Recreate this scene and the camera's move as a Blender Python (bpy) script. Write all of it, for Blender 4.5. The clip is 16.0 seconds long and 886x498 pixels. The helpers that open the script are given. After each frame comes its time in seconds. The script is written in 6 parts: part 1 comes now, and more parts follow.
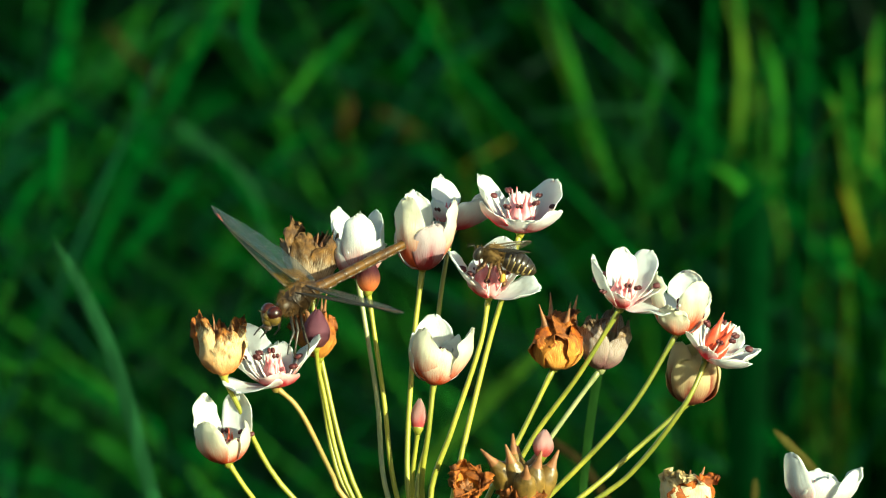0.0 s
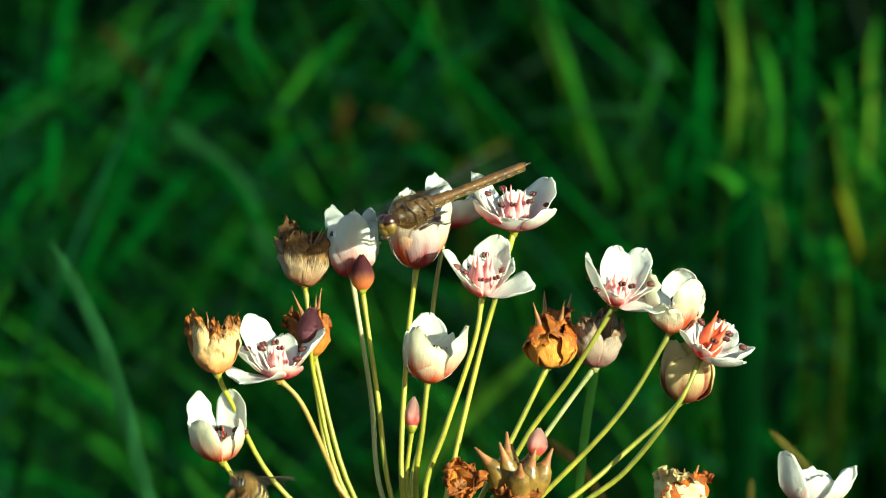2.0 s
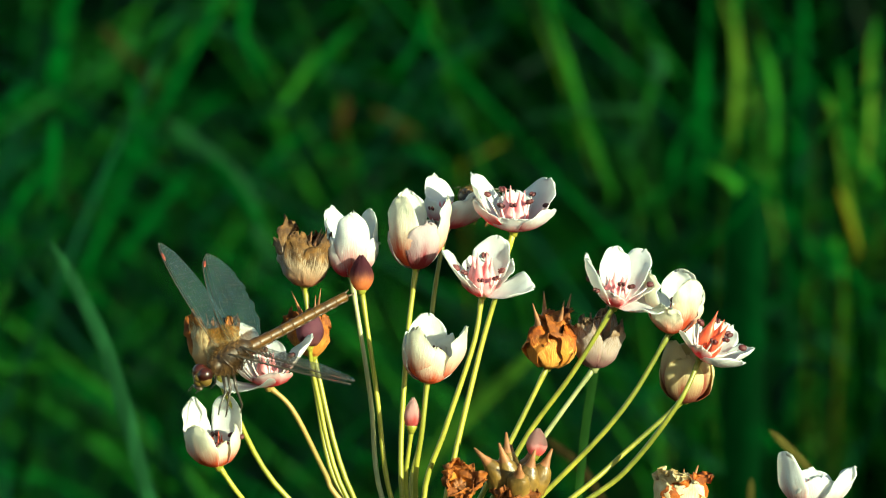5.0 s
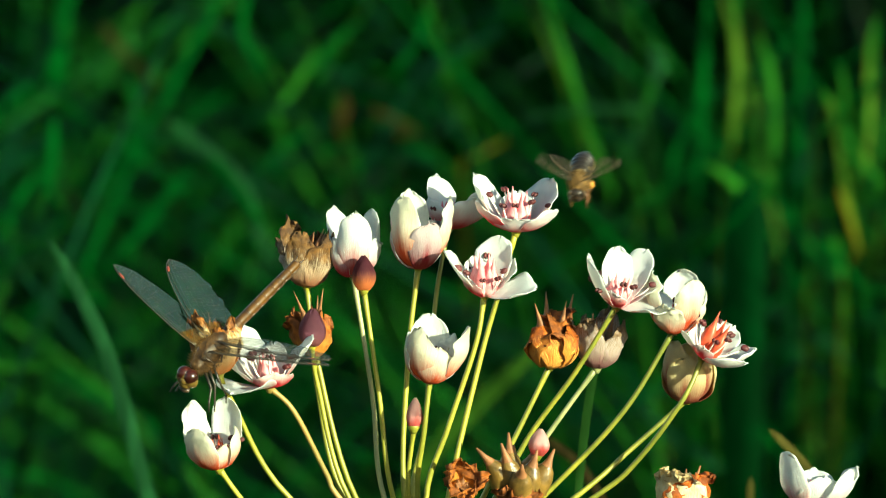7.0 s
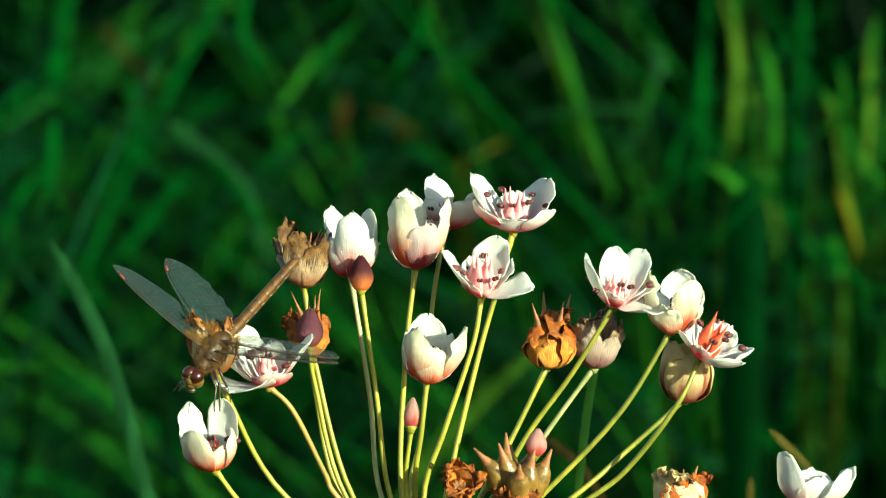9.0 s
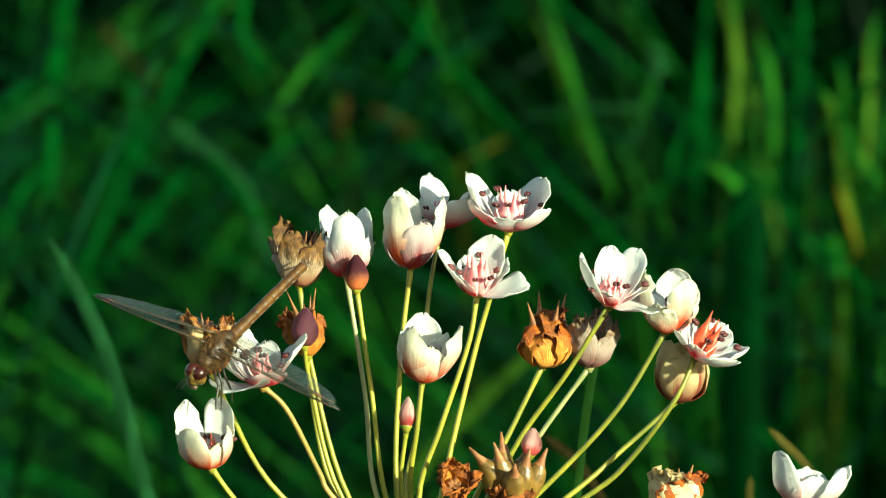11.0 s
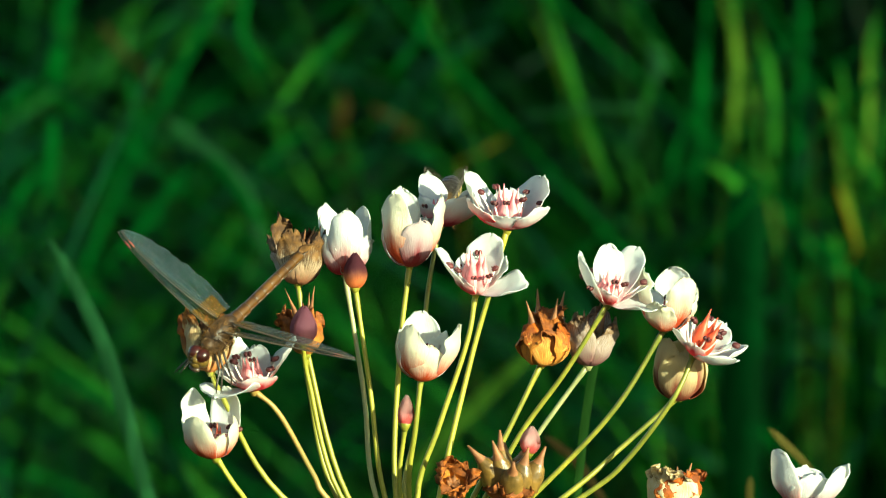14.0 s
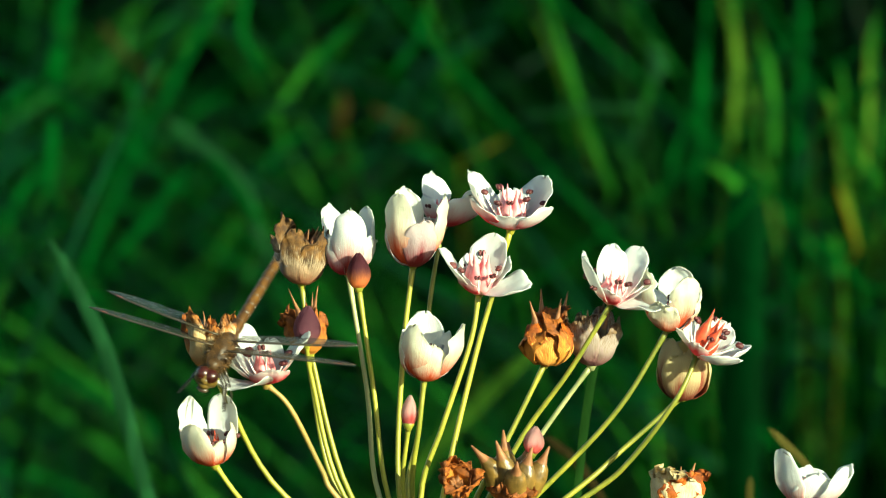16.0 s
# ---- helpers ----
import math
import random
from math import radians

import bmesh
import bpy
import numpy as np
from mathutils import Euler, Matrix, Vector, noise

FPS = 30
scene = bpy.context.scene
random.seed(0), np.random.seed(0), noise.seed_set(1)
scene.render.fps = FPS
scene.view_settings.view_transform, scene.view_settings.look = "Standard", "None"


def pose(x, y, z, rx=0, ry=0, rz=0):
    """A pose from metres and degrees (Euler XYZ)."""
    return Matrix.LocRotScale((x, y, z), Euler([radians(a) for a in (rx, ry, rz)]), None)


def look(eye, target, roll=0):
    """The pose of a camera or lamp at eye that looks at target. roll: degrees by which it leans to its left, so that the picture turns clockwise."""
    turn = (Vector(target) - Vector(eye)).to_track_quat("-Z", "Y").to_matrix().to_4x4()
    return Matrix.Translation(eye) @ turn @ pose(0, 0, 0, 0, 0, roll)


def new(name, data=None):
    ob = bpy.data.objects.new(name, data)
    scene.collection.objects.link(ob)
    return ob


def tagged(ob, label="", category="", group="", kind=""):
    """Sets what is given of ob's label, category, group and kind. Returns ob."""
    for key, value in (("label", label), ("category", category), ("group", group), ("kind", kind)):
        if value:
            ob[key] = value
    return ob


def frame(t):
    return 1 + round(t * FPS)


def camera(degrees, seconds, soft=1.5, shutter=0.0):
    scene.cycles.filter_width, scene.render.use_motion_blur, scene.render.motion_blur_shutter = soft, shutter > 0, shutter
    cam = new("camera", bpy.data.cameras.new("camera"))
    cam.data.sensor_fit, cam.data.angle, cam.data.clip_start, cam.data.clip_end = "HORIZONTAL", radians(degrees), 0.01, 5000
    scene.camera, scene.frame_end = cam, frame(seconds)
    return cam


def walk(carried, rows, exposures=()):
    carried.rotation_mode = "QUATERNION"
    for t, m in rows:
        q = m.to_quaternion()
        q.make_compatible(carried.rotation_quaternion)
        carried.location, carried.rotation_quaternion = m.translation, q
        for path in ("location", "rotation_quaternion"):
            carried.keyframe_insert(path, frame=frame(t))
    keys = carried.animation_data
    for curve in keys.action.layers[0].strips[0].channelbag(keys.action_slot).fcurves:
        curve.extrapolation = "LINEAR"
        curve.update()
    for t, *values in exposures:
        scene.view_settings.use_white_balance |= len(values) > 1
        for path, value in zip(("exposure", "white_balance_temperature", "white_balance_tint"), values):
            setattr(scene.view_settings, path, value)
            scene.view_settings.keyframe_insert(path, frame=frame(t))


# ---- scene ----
EYE = (0, -1.07091, 1.09369)
cam = camera(10.0, 16.0, soft=1.1, shutter=0.2)
cam.data.dof.use_dof = True
cam.data.dof.focus_distance = 1.075
cam.data.dof.aperture_fstop = 25.0
walk(cam, [
    (0, look(EYE, (-0.00084, 0, 0.99988))),
    (0.5, look(EYE, (-0.00048, 0, 1.00012))),
    (1, look(EYE, (-0.00030, 0, 1.00018))),
    (1.5, look(EYE, (0.00000, 0, 1.00000))),
    (4.2, look(EYE, (0.00000, 0, 1.00000))),
    (6.4, look(EYE, (0.00012, 0, 0.99976))),
    (9.2, look(EYE, (0.00012, 0, 0.99976))),
    (11.4, look(EYE, (0.00024, 0, 0.99952))),
    (16, look(EYE, (0.00024, 0, 0.99952)))],
    exposures=[(0, 1.45, 6500, -12), (16, 1.45, 6500, -12)])

# ---- light: low warm evening sun from the front right, clear sky ----
SUN_TURN, SUN_HIGH = 42.0, 14.0
world = bpy.data.worlds.new("sky")
scene.world = world
world.use_nodes = True
sky = world.node_tree.nodes.new("ShaderNodeTexSky")
sky.sky_type, sky.sun_disc = "NISHITA", False
sky.sun_elevation = radians(SUN_HIGH)
sky.sun_rotation = radians(180 - SUN_TURN)
background = world.node_tree.nodes["Background"]
background.inputs["Strength"].default_value = 0.082
world.node_tree.links.new(sky.outputs["Color"], background.inputs["Color"])
sun = new("sun", bpy.data.lights.new("sun", "SUN"))
sun.data.energy, sun.data.angle, sun.data.color = 5.0, radians(0.6), (1.0, 0.92, 0.68)
to_sun = Vector((math.sin(radians(SUN_TURN)) * math.cos(radians(SUN_HIGH)),
                 -math.cos(radians(SUN_TURN)) * math.cos(radians(SUN_HIGH)), math.sin(radians(SUN_HIGH))))
sun.matrix_world = look(to_sun * 20, (0, 0, 0))


# ---- materials ----
class Nodes:
    """A small wrapper to write node trees in few lines."""

    def __init__(self, name):
        self.mat = bpy.data.materials.new(name)
        self.mat.use_nodes = True
        self.tree = self.mat.node_tree
        self.out = self.tree.nodes["Material Output"]
        self.bsdf = self.tree.nodes["Principled BSDF"]

    def add(self, kind, **values):
        node = self.tree.nodes.new(kind)
        for key, value in values.items():
            node.inputs[key].default_value = value
        return node

    def link(self, a, b):
        self.tree.links.new(a, b)

    def maths(self, op, a, b=0.0, clamp=False):
        node = self.tree.nodes.new("ShaderNodeMath")
        node.operation, node.use_clamp = op, clamp
        for i, v in enumerate((a, b)):
            if isinstance(v, (int, float)):
                node.inputs[i].default_value = v
            else:
                self.link(v, node.inputs[i])
        return node.outputs[0]

    def mix(self, fac, a, b):
        node = self.tree.nodes.new("ShaderNodeMix")
        node.data_type = "RGBA"
        for socket, v in ((node.inputs[0], fac), (node.inputs[6], a), (node.inputs[7], b)):
            if isinstance(v, (int, float)):
                socket.default_value = v
            elif isinstance(v, tuple):
                socket.default_value = (*v, 1)
            else:
                self.link(v, socket)
        return node.outputs[2]

    def noise(self, scale, detail=3.0, stretch=None, coords="Object", rough=0.55):
        node = self.add("ShaderNodeTexNoise", Scale=scale, Detail=detail, Roughness=rough)
        where = self.tree.nodes.new("ShaderNodeTexCoord").outputs[coords]
        if stretch:
            mapping = self.tree.nodes.new("ShaderNodeMapping")
            mapping.inputs["Scale"].default_value = stretch
            self.link(where, mapping.inputs["Vector"])
            where = mapping.outputs["Vector"]
        self.link(where, node.inputs["Vector"])
        return node.outputs["Fac"]

    def band(self, value, lo, hi):
        node = self.tree.nodes.new("ShaderNodeMapRange")
        node.interpolation_type = "SMOOTHSTEP"
        self.link(value, node.inputs["Value"])
        node.inputs["From Min"].default_value, node.inputs["From Max"].default_value = lo, hi
        return node.outputs["Result"]

    def uv(self):
        sep = self.tree.nodes.new("ShaderNodeSeparateXYZ")
        self.link(self.tree.nodes.new("ShaderNodeTexCoord").outputs["UV"], sep.inputs[0])
        return sep.outputs[0], sep.outputs[1]

    def bump(self, height, strength, distance):
        node = self.add("ShaderNodeBump", Strength=strength, Distance=distance)
        self.link(height, node.inputs["Height"])
        self.link(node.outputs["Normal"], self.bsdf.inputs["Normal"])

    def finish(self, colour, rough=0.5, see_through=0.0, glow=(1, 1, 1)):
        """Base colour and roughness; see_through: the share of light that a thin leaf lets through."""
        if isinstance(colour, tuple):
            self.bsdf.inputs["Base Color"].default_value = (*colour, 1)
        else:
            self.link(colour, self.bsdf.inputs["Base Color"])
        self.bsdf.inputs["Roughness"].default_value = rough
        if see_through:
            thin = self.tree.nodes.new("ShaderNodeBsdfTranslucent")
            tint = self.mix(1.0, colour, glow)
            tint.node.blend_type = "MULTIPLY"
            self.link(tint, thin.inputs["Color"])
            both = self.add("ShaderNodeMixShader", Fac=see_through)
            self.link(self.bsdf.outputs[0], both.inputs[1])
            self.link(thin.outputs[0], both.inputs[2])
            self.link(both.outputs[0], self.out.inputs["Surface"])
        return self.mat


def petal_material(name, base, blush, reach, rib):
    """White petal that blushes towards its foot and along its middle rib."""
    n = Nodes(name)
    u, v = n.uv()
    streak = n.noise(6.0, 3, (9, 0.8, 1), "UV")
    foot = n.band(n.maths("ADD", v, n.maths("MULTIPLY", streak, 0.35)), reach + 0.28, 0.1)
    side = n.maths("ABSOLUTE", n.maths("SUBTRACT", u, 0.5))
    mid = n.maths("MULTIPLY", n.band(side, 0.16, 0.0), n.band(v, 0.8, 0.15))
    fac = n.maths("ADD", n.maths("MULTIPLY", foot, 1.4), n.maths("MULTIPLY", mid, rib), True)
    vein = n.band(n.noise(9.0, 2, (14, 0.5, 1), "UV"), 0.52, 0.66)
    soft = n.mix(n.noise(500, 2), base, tuple(c * 0.88 for c in base))
    soft = n.mix(n.maths("MULTIPLY", vein, 0.22), soft, tuple(0.6 * c + 0.25 * d for c, d in zip(base, blush)))
    col = n.mix(fac, soft, blush)
    n.bump(n.maths("ADD", streak, n.noise(900, 3)), 0.5, 0.0004)
    n.bsdf.inputs["Specular IOR Level"].default_value = 0.25
    return n.finish(col, 0.55, 0.5, (1.0, 0.97, 0.88))


PETAL_IN = petal_material("petal_inside", (0.79, 0.84, 0.87), (0.72, 0.26, 0.3), 0.03, 0.04)
PETAL_OUT = petal_material("petal_outside", (0.78, 0.81, 0.82), (0.58, 0.09, 0.085), 0.42, 0.25)
FADED = petal_material("faded_petal", (0.7, 0.6, 0.34), (0.3, 0.08, 0.05), 0.5, 0.8)
SMALL_OUT = petal_material("small_petal_outside", (0.78, 0.68, 0.68), (0.62, 0.035, 0.06), 0.85, 1.1)
PETAL_CREAM = petal_material("petal_cream", (0.78, 0.77, 0.62), (0.62, 0.09, 0.03), 0.5, 0.35)
TEPAL_OUT = petal_material("outer_tepal", (0.6, 0.5, 0.53), (0.3, 0.03, 0.045), 0.5, 0.6)
# Purple bud: shade above and sunlight below are put into its colour.
BUD_LIT_FOOT = petal_material("bud_skin_lit_foot", (0.15, 0.04, 0.065), (0.74, 0.3, 0.12), 0.5, 0.1)
BUD_DULL = petal_material("dull_bud_skin", (0.26, 0.1, 0.15), (0.3, 0.12, 0.13), 0.3, 0.2)
BUD_PALE = petal_material("pale_bud_skin", (0.76, 0.52, 0.52), (0.66, 0.16, 0.16), 0.5, 0.5)
PETAL_ROSE = petal_material("petal_rose_foot", (0.77, 0.79, 0.8), (0.6, 0.04, 0.075), 0.52, 0.25)


def withered_material(name, dark, mid, pale, reach, foot=None):
    n = Nodes(name)
    u, v = n.uv()
    streak = n.noise(7.0, 4, (8, 1.0, 1), "UV")
    blot = n.noise(420, 4)
    top = n.mix(n.band(blot, 0.35, 0.65), dark, mid)
    fac = n.band(n.maths("ADD", v, n.maths("MULTIPLY", n.maths("SUBTRACT", streak, 0.5), 0.8)), reach - 0.15, reach + 0.2)
    col = n.mix(fac, n.mix(n.band(streak, 0.3, 0.7), pale, tuple(0.25 * a + 0.75 * b for a, b in zip(pale, mid))), top)
    if foot:
        col = n.mix(n.band(n.maths("ADD", v, n.maths("MULTIPLY", n.maths("SUBTRACT", streak, 0.5), 0.7)), 0.42, 0.04), col, foot)
    n.bump(n.maths("ADD", streak, blot), 0.6, 0.0006)
    return n.finish(col, 0.7, 0.25, (1.0, 0.85, 0.55))


WITHER_PALE = withered_material("withered_petal_pale", (0.07, 0.03, 0.008), (0.21, 0.1, 0.022), (0.6, 0.5, 0.36), 0.42, (0.4, 0.14, 0.06))
WITHER_GOLD = withered_material("withered_petal_golden", (0.1, 0.03, 0.005), (0.5, 0.17, 0.015), (0.8, 0.72, 0.42), 0.62, (0.62, 0.2, 0.03))
WITHER_ORANGE = withered_material("withered_petal_orange", (0.18, 0.05, 0.008), (0.46, 0.13, 0.012), (0.6, 0.26, 0.035), 0.34)
WITHER_GREY = withered_material("withered_petal_grey", (0.12, 0.065, 0.03), (0.25, 0.16, 0.085), (0.48, 0.41, 0.39), 0.66, (0.24, 0.08, 0.09))
WITHER_GLOW = withered_material("withered_petal_glowing", (0.2, 0.045, 0.005), (0.56, 0.13, 0.008), (0.74, 0.4, 0.08), 0.3)

FADED_PALE = withered_material("withered_petal_ivory", (0.4, 0.25, 0.08), (0.6, 0.44, 0.2), (0.74, 0.66, 0.46), 0.85)


def plain(name, a, b, scale, rough=0.5, bump=0.3, depth=0.0002, stretch=None, see=0.0):
    n = Nodes(name)
    fac = n.noise(scale, 4, stretch)
    wide = n.noise(scale * 0.13, 2, stretch)
    col = n.mix(n.band(n.maths("MULTIPLY", n.maths("ADD", fac, wide), 0.5), 0.33, 0.67), a, b)
    if bump:
        n.bump(fac, bump, depth)
    return n.finish(col, rough, see)


STEM = plain("pedicel_green", (0.31, 0.29, 0.034), (0.12, 0.135, 0.016), 260, 0.42, 0.3, 0.0002, (1, 1, 0.15))
STEM_PALE = plain("pedicel_pale", (0.3, 0.3, 0.14), (0.14, 0.17, 0.06), 260, 0.45, 0.3, 0.0002, (1, 1, 0.15))
STEM_TAN = plain("pedicel_tan", (0.3, 0.19, 0.05), (0.16, 0.13, 0.03), 240, 0.5, 0.3, 0.0002, (1, 1, 0.15))
ANTHER = plain("anther_dark_red", (0.045, 0.006, 0.008), (0.1, 0.014, 0.016), 1500, 0.6)
FILAMENT = plain("filament_pink", (0.82, 0.62, 0.6), (0.85, 0.77, 0.74), 700, 0.5)
CARPEL = plain("carpel_rose", (0.6, 0.1, 0.13), (0.74, 0.34, 0.36), 500, 0.45)
CARPEL_RED = plain("carpel_red", (0.42, 0.04, 0.018), (0.56, 0.08, 0.03), 500, 0.45)
CAPSULE = plain("capsule_olive", (0.05, 0.032, 0.008), (0.2, 0.115, 0.025), 420, 0.36, 0.6, 0.0006)
CAPSULE_GOLD = plain("capsule_orange", (0.3, 0.09, 0.012), (0.44, 0.2, 0.03), 380, 0.55, 0.5, 0.0004)
BEAK = plain("capsule_beak", (0.12, 0.045, 0.015), (0.3, 0.125, 0.045), 500, 0.6)

FLY_SKIN = plain("dragonfly_brown", (0.015, 0.007, 0.0015), (0.06, 0.027, 0.003), 420, 0.5, 0.4, 0.0002)
FLY_BELT = plain("dragonfly_abdomen", (0.03, 0.012, 0.002), (0.1, 0.043, 0.004), 500, 0.42, 0.4, 0.0002)
FLY_DARK = plain("dragonfly_dark", (0.03, 0.018, 0.01), (0.06, 0.035, 0.02), 600, 0.4)
FLY_FACE = plain("dragonfly_face", (0.08, 0.05, 0.009), (0.16, 0.1, 0.018), 500, 0.45)
FLY_EYE = plain("dragonfly_eye", (0.012, 0.003, 0.002), (0.05, 0.008, 0.003), 300, 0.28, 0.05)
FLY_LEG = plain("dragonfly_leg", (0.012, 0.01, 0.008), (0.03, 0.022, 0.014), 900, 0.4)
FLY_FUR = plain("dragonfly_hair", (0.05, 0.022, 0.003), (0.18, 0.085, 0.008), 700, 0.6)
STIGMA = plain("wing_spot_red", (0.12, 0.02, 0.012), (0.22, 0.04, 0.02), 700, 0.5)
BEE_SKIN = plain("bee_black_brown", (0.010, 0.008, 0.006), (0.026, 0.018, 0.011), 700, 0.3)
BEE_BAND = plain("bee_band", (0.2, 0.14, 0.05), (0.34, 0.25, 0.1), 900, 0.7, 0.6)
BEE_FUR = plain("bee_fur", (0.075, 0.038, 0.006), (0.21, 0.12, 0.027), 900, 0.8, 0.6)
BEE_LEG = plain("bee_leg", (0.03, 0.016, 0.008), (0.14, 0.06, 0.018), 500, 0.5)
POLLEN = plain("pollen_load", (0.46, 0.2, 0.025), (0.58, 0.3, 0.05), 900, 0.8)


def wing_material(name, colour, cover, mesh=0.22, cloud=0.15):
    """A clear skin netted with fine cells, with a silky sheen."""
    n = Nodes(name)
    n.bsdf.inputs["Base Color"].default_value = (*colour, 1)
    n.bsdf.inputs["Roughness"].default_value = 0.35
    n.bsdf.inputs["Specular IOR Level"].default_value = 0.25
    clear = n.tree.nodes.new("ShaderNodeBsdfTransparent")
    both = n.tree.nodes.new("ShaderNodeMixShader")
    cells = n.add("ShaderNodeTexVoronoi", Scale=1500.0)
    cells.feature = "DISTANCE_TO_EDGE"
    n.link(n.tree.nodes.new("ShaderNodeTexCoord").outputs["Object"], cells.inputs["Vector"])
    net = n.band(cells.outputs["Distance"], 0.09, 0.02)
    grain = n.noise(260, 3)
    fac = n.maths("ADD", n.maths("MULTIPLY", net, mesh), n.maths("MULTIPLY", n.band(grain, 0.3, 0.7), cloud))
    n.link(n.maths("ADD", fac, cover, True), both.inputs[0])
    n.bump(net, 0.4, 0.0001)
    n.link(clear.outputs[0], both.inputs[1])
    n.link(n.bsdf.outputs[0], both.inputs[2])
    n.link(both.outputs[0], n.out.inputs["Surface"])
    return n.mat


WING = wing_material("wing_membrane", (0.038, 0.07, 0.08), 0.16, 0.12, 0.1)
WING_AMBER = wing_material("wing_amber_base", (0.16, 0.08, 0.012), 0.14, 0.2)
BEE_WING = wing_material("bee_wing_membrane", (0.06, 0.052, 0.036), 0.0, 0.07, 0.05)
VEIN = plain("wing_vein", (0.025, 0.02, 0.013), (0.06, 0.045, 0.025), 800, 0.4)


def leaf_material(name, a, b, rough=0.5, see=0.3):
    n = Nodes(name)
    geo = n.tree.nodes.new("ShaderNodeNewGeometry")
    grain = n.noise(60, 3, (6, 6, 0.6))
    # Random dark patches: mottling that also stands in for other leaves' dappled shade.
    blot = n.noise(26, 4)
    dapple = n.noise(9, 3)
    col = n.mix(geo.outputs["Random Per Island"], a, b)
    col = n.mix(n.maths("MULTIPLY", n.band(dapple, 0.42, 0.6), 0.75), col, tuple(0.6 * c for c in a))
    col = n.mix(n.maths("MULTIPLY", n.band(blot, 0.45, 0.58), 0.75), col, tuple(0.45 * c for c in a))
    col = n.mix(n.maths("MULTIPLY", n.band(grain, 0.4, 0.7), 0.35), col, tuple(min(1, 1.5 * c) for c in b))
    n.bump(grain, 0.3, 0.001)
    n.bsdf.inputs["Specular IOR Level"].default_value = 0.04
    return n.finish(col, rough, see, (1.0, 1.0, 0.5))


# Plain, deep and blue greens: shade inside the grass bank put into the colour.
GRASS_SHADE = leaf_material("grass_shade_green", (0.0003, 0.003, 0.0008), (0.001, 0.02, 0.002))
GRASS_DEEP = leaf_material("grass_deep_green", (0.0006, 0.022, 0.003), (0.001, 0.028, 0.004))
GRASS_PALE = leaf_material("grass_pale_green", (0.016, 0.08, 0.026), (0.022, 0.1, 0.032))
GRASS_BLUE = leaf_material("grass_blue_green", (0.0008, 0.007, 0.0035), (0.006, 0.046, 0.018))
# Light, mid and yellow greens: sunlight on leaves put into their colour.
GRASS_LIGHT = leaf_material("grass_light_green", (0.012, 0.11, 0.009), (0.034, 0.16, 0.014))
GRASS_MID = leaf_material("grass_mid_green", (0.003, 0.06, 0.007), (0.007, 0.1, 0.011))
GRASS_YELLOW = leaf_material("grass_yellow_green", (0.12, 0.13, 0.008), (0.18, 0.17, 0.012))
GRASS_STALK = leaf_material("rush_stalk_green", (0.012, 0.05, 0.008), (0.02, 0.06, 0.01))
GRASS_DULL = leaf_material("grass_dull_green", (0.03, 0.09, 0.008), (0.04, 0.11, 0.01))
# Brightest green, with direct sun on a leaf put into the colour.
GRASS_SUN_TINT = leaf_material("grass_sun_tint", (0.06, 0.16, 0.014), (0.1, 0.2, 0.02))
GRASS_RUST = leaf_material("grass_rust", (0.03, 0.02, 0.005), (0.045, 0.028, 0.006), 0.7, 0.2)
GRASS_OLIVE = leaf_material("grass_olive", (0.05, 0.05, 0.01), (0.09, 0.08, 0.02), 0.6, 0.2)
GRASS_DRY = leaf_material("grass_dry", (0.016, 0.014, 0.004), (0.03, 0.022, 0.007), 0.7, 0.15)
SOIL = plain("wet_soil_and_litter", (0.002, 0.006, 0.002), (0.007, 0.012, 0.004), 9, 0.9, 0.8, 0.02)


# ---- small builders ----
def mesh_of(name, bm, *materials):
    data = bpy.data.meshes.new(name)
    for face in bm.faces:
        face.smooth = True
    bm.to_mesh(data)
    bm.free()
    for m in materials:
        data.materials.append(m)
    return data


def part(name, bm, material, parent, label="", at=None):
    """Links a bmesh as one mesh object under a thing or a part."""
    mats = material if isinstance(material, (list, tuple)) else [material]
    ob = new(name, mesh_of(name, bm, *mats))
    ob.parent = parent
    if at is not None:
        ob.matrix_local = at
    return tagged(ob, label) if label else ob


def ring_tube(bm, points, radii, sides=8, mat=0, flat=1.0, cap=True):
    """A tube along points with a radius at each; flat squeezes it along its second side."""
    points = [Vector(p) for p in points]
    rings = []
    ref = None
    for i, p in enumerate(points):
        way = (points[min(i + 1, len(points) - 1)] - points[max(i - 1, 0)]).normalized()
        if ref is None:
            ref = way.orthogonal().normalized() if abs(way.z) > 0.9 else Vector((0, 0, 1))
        side = way.cross(ref).normalized()
        up = side.cross(way).normalized()
        ref = up
        rings.append([bm.verts.new(p + (side * math.cos(a) + up * math.sin(a) * flat) * radii[i])
                      for a in (2 * math.pi * k / sides for k in range(sides))])
    for a, b in zip(rings, rings[1:]):
        for k in range(sides):
            face = bm.faces.new((a[k], a[(k + 1) % sides], b[(k + 1) % sides], b[k]))
            face.material_index = mat
    if cap:
        for ring in (list(reversed(rings[0])), rings[-1]):
            bm.faces.new(ring).material_index = mat
    return bm


def blob(bm, centre, size, mat=0, seg=12, rings=8, turn=None, rough=0.0, seed=0):
    """A rounded lump with three half-axes, roughened by noise."""
    m = Matrix.Translation(centre) @ (turn or Matrix()) @ Matrix.Diagonal((*size, 1))
    made = bmesh.ops.create_uvsphere(bm, u_segments=seg, v_segments=rings, radius=1.0)["verts"]
    for v in made:
        if rough:
            v.co *= 1 + rough * noise.noise(v.co * 2.2 + Vector((seed, 0, 0)))
        v.co = m @ v.co
    for f in {f for v in made for f in v.link_faces}:
        f.material_index = mat
    return bm


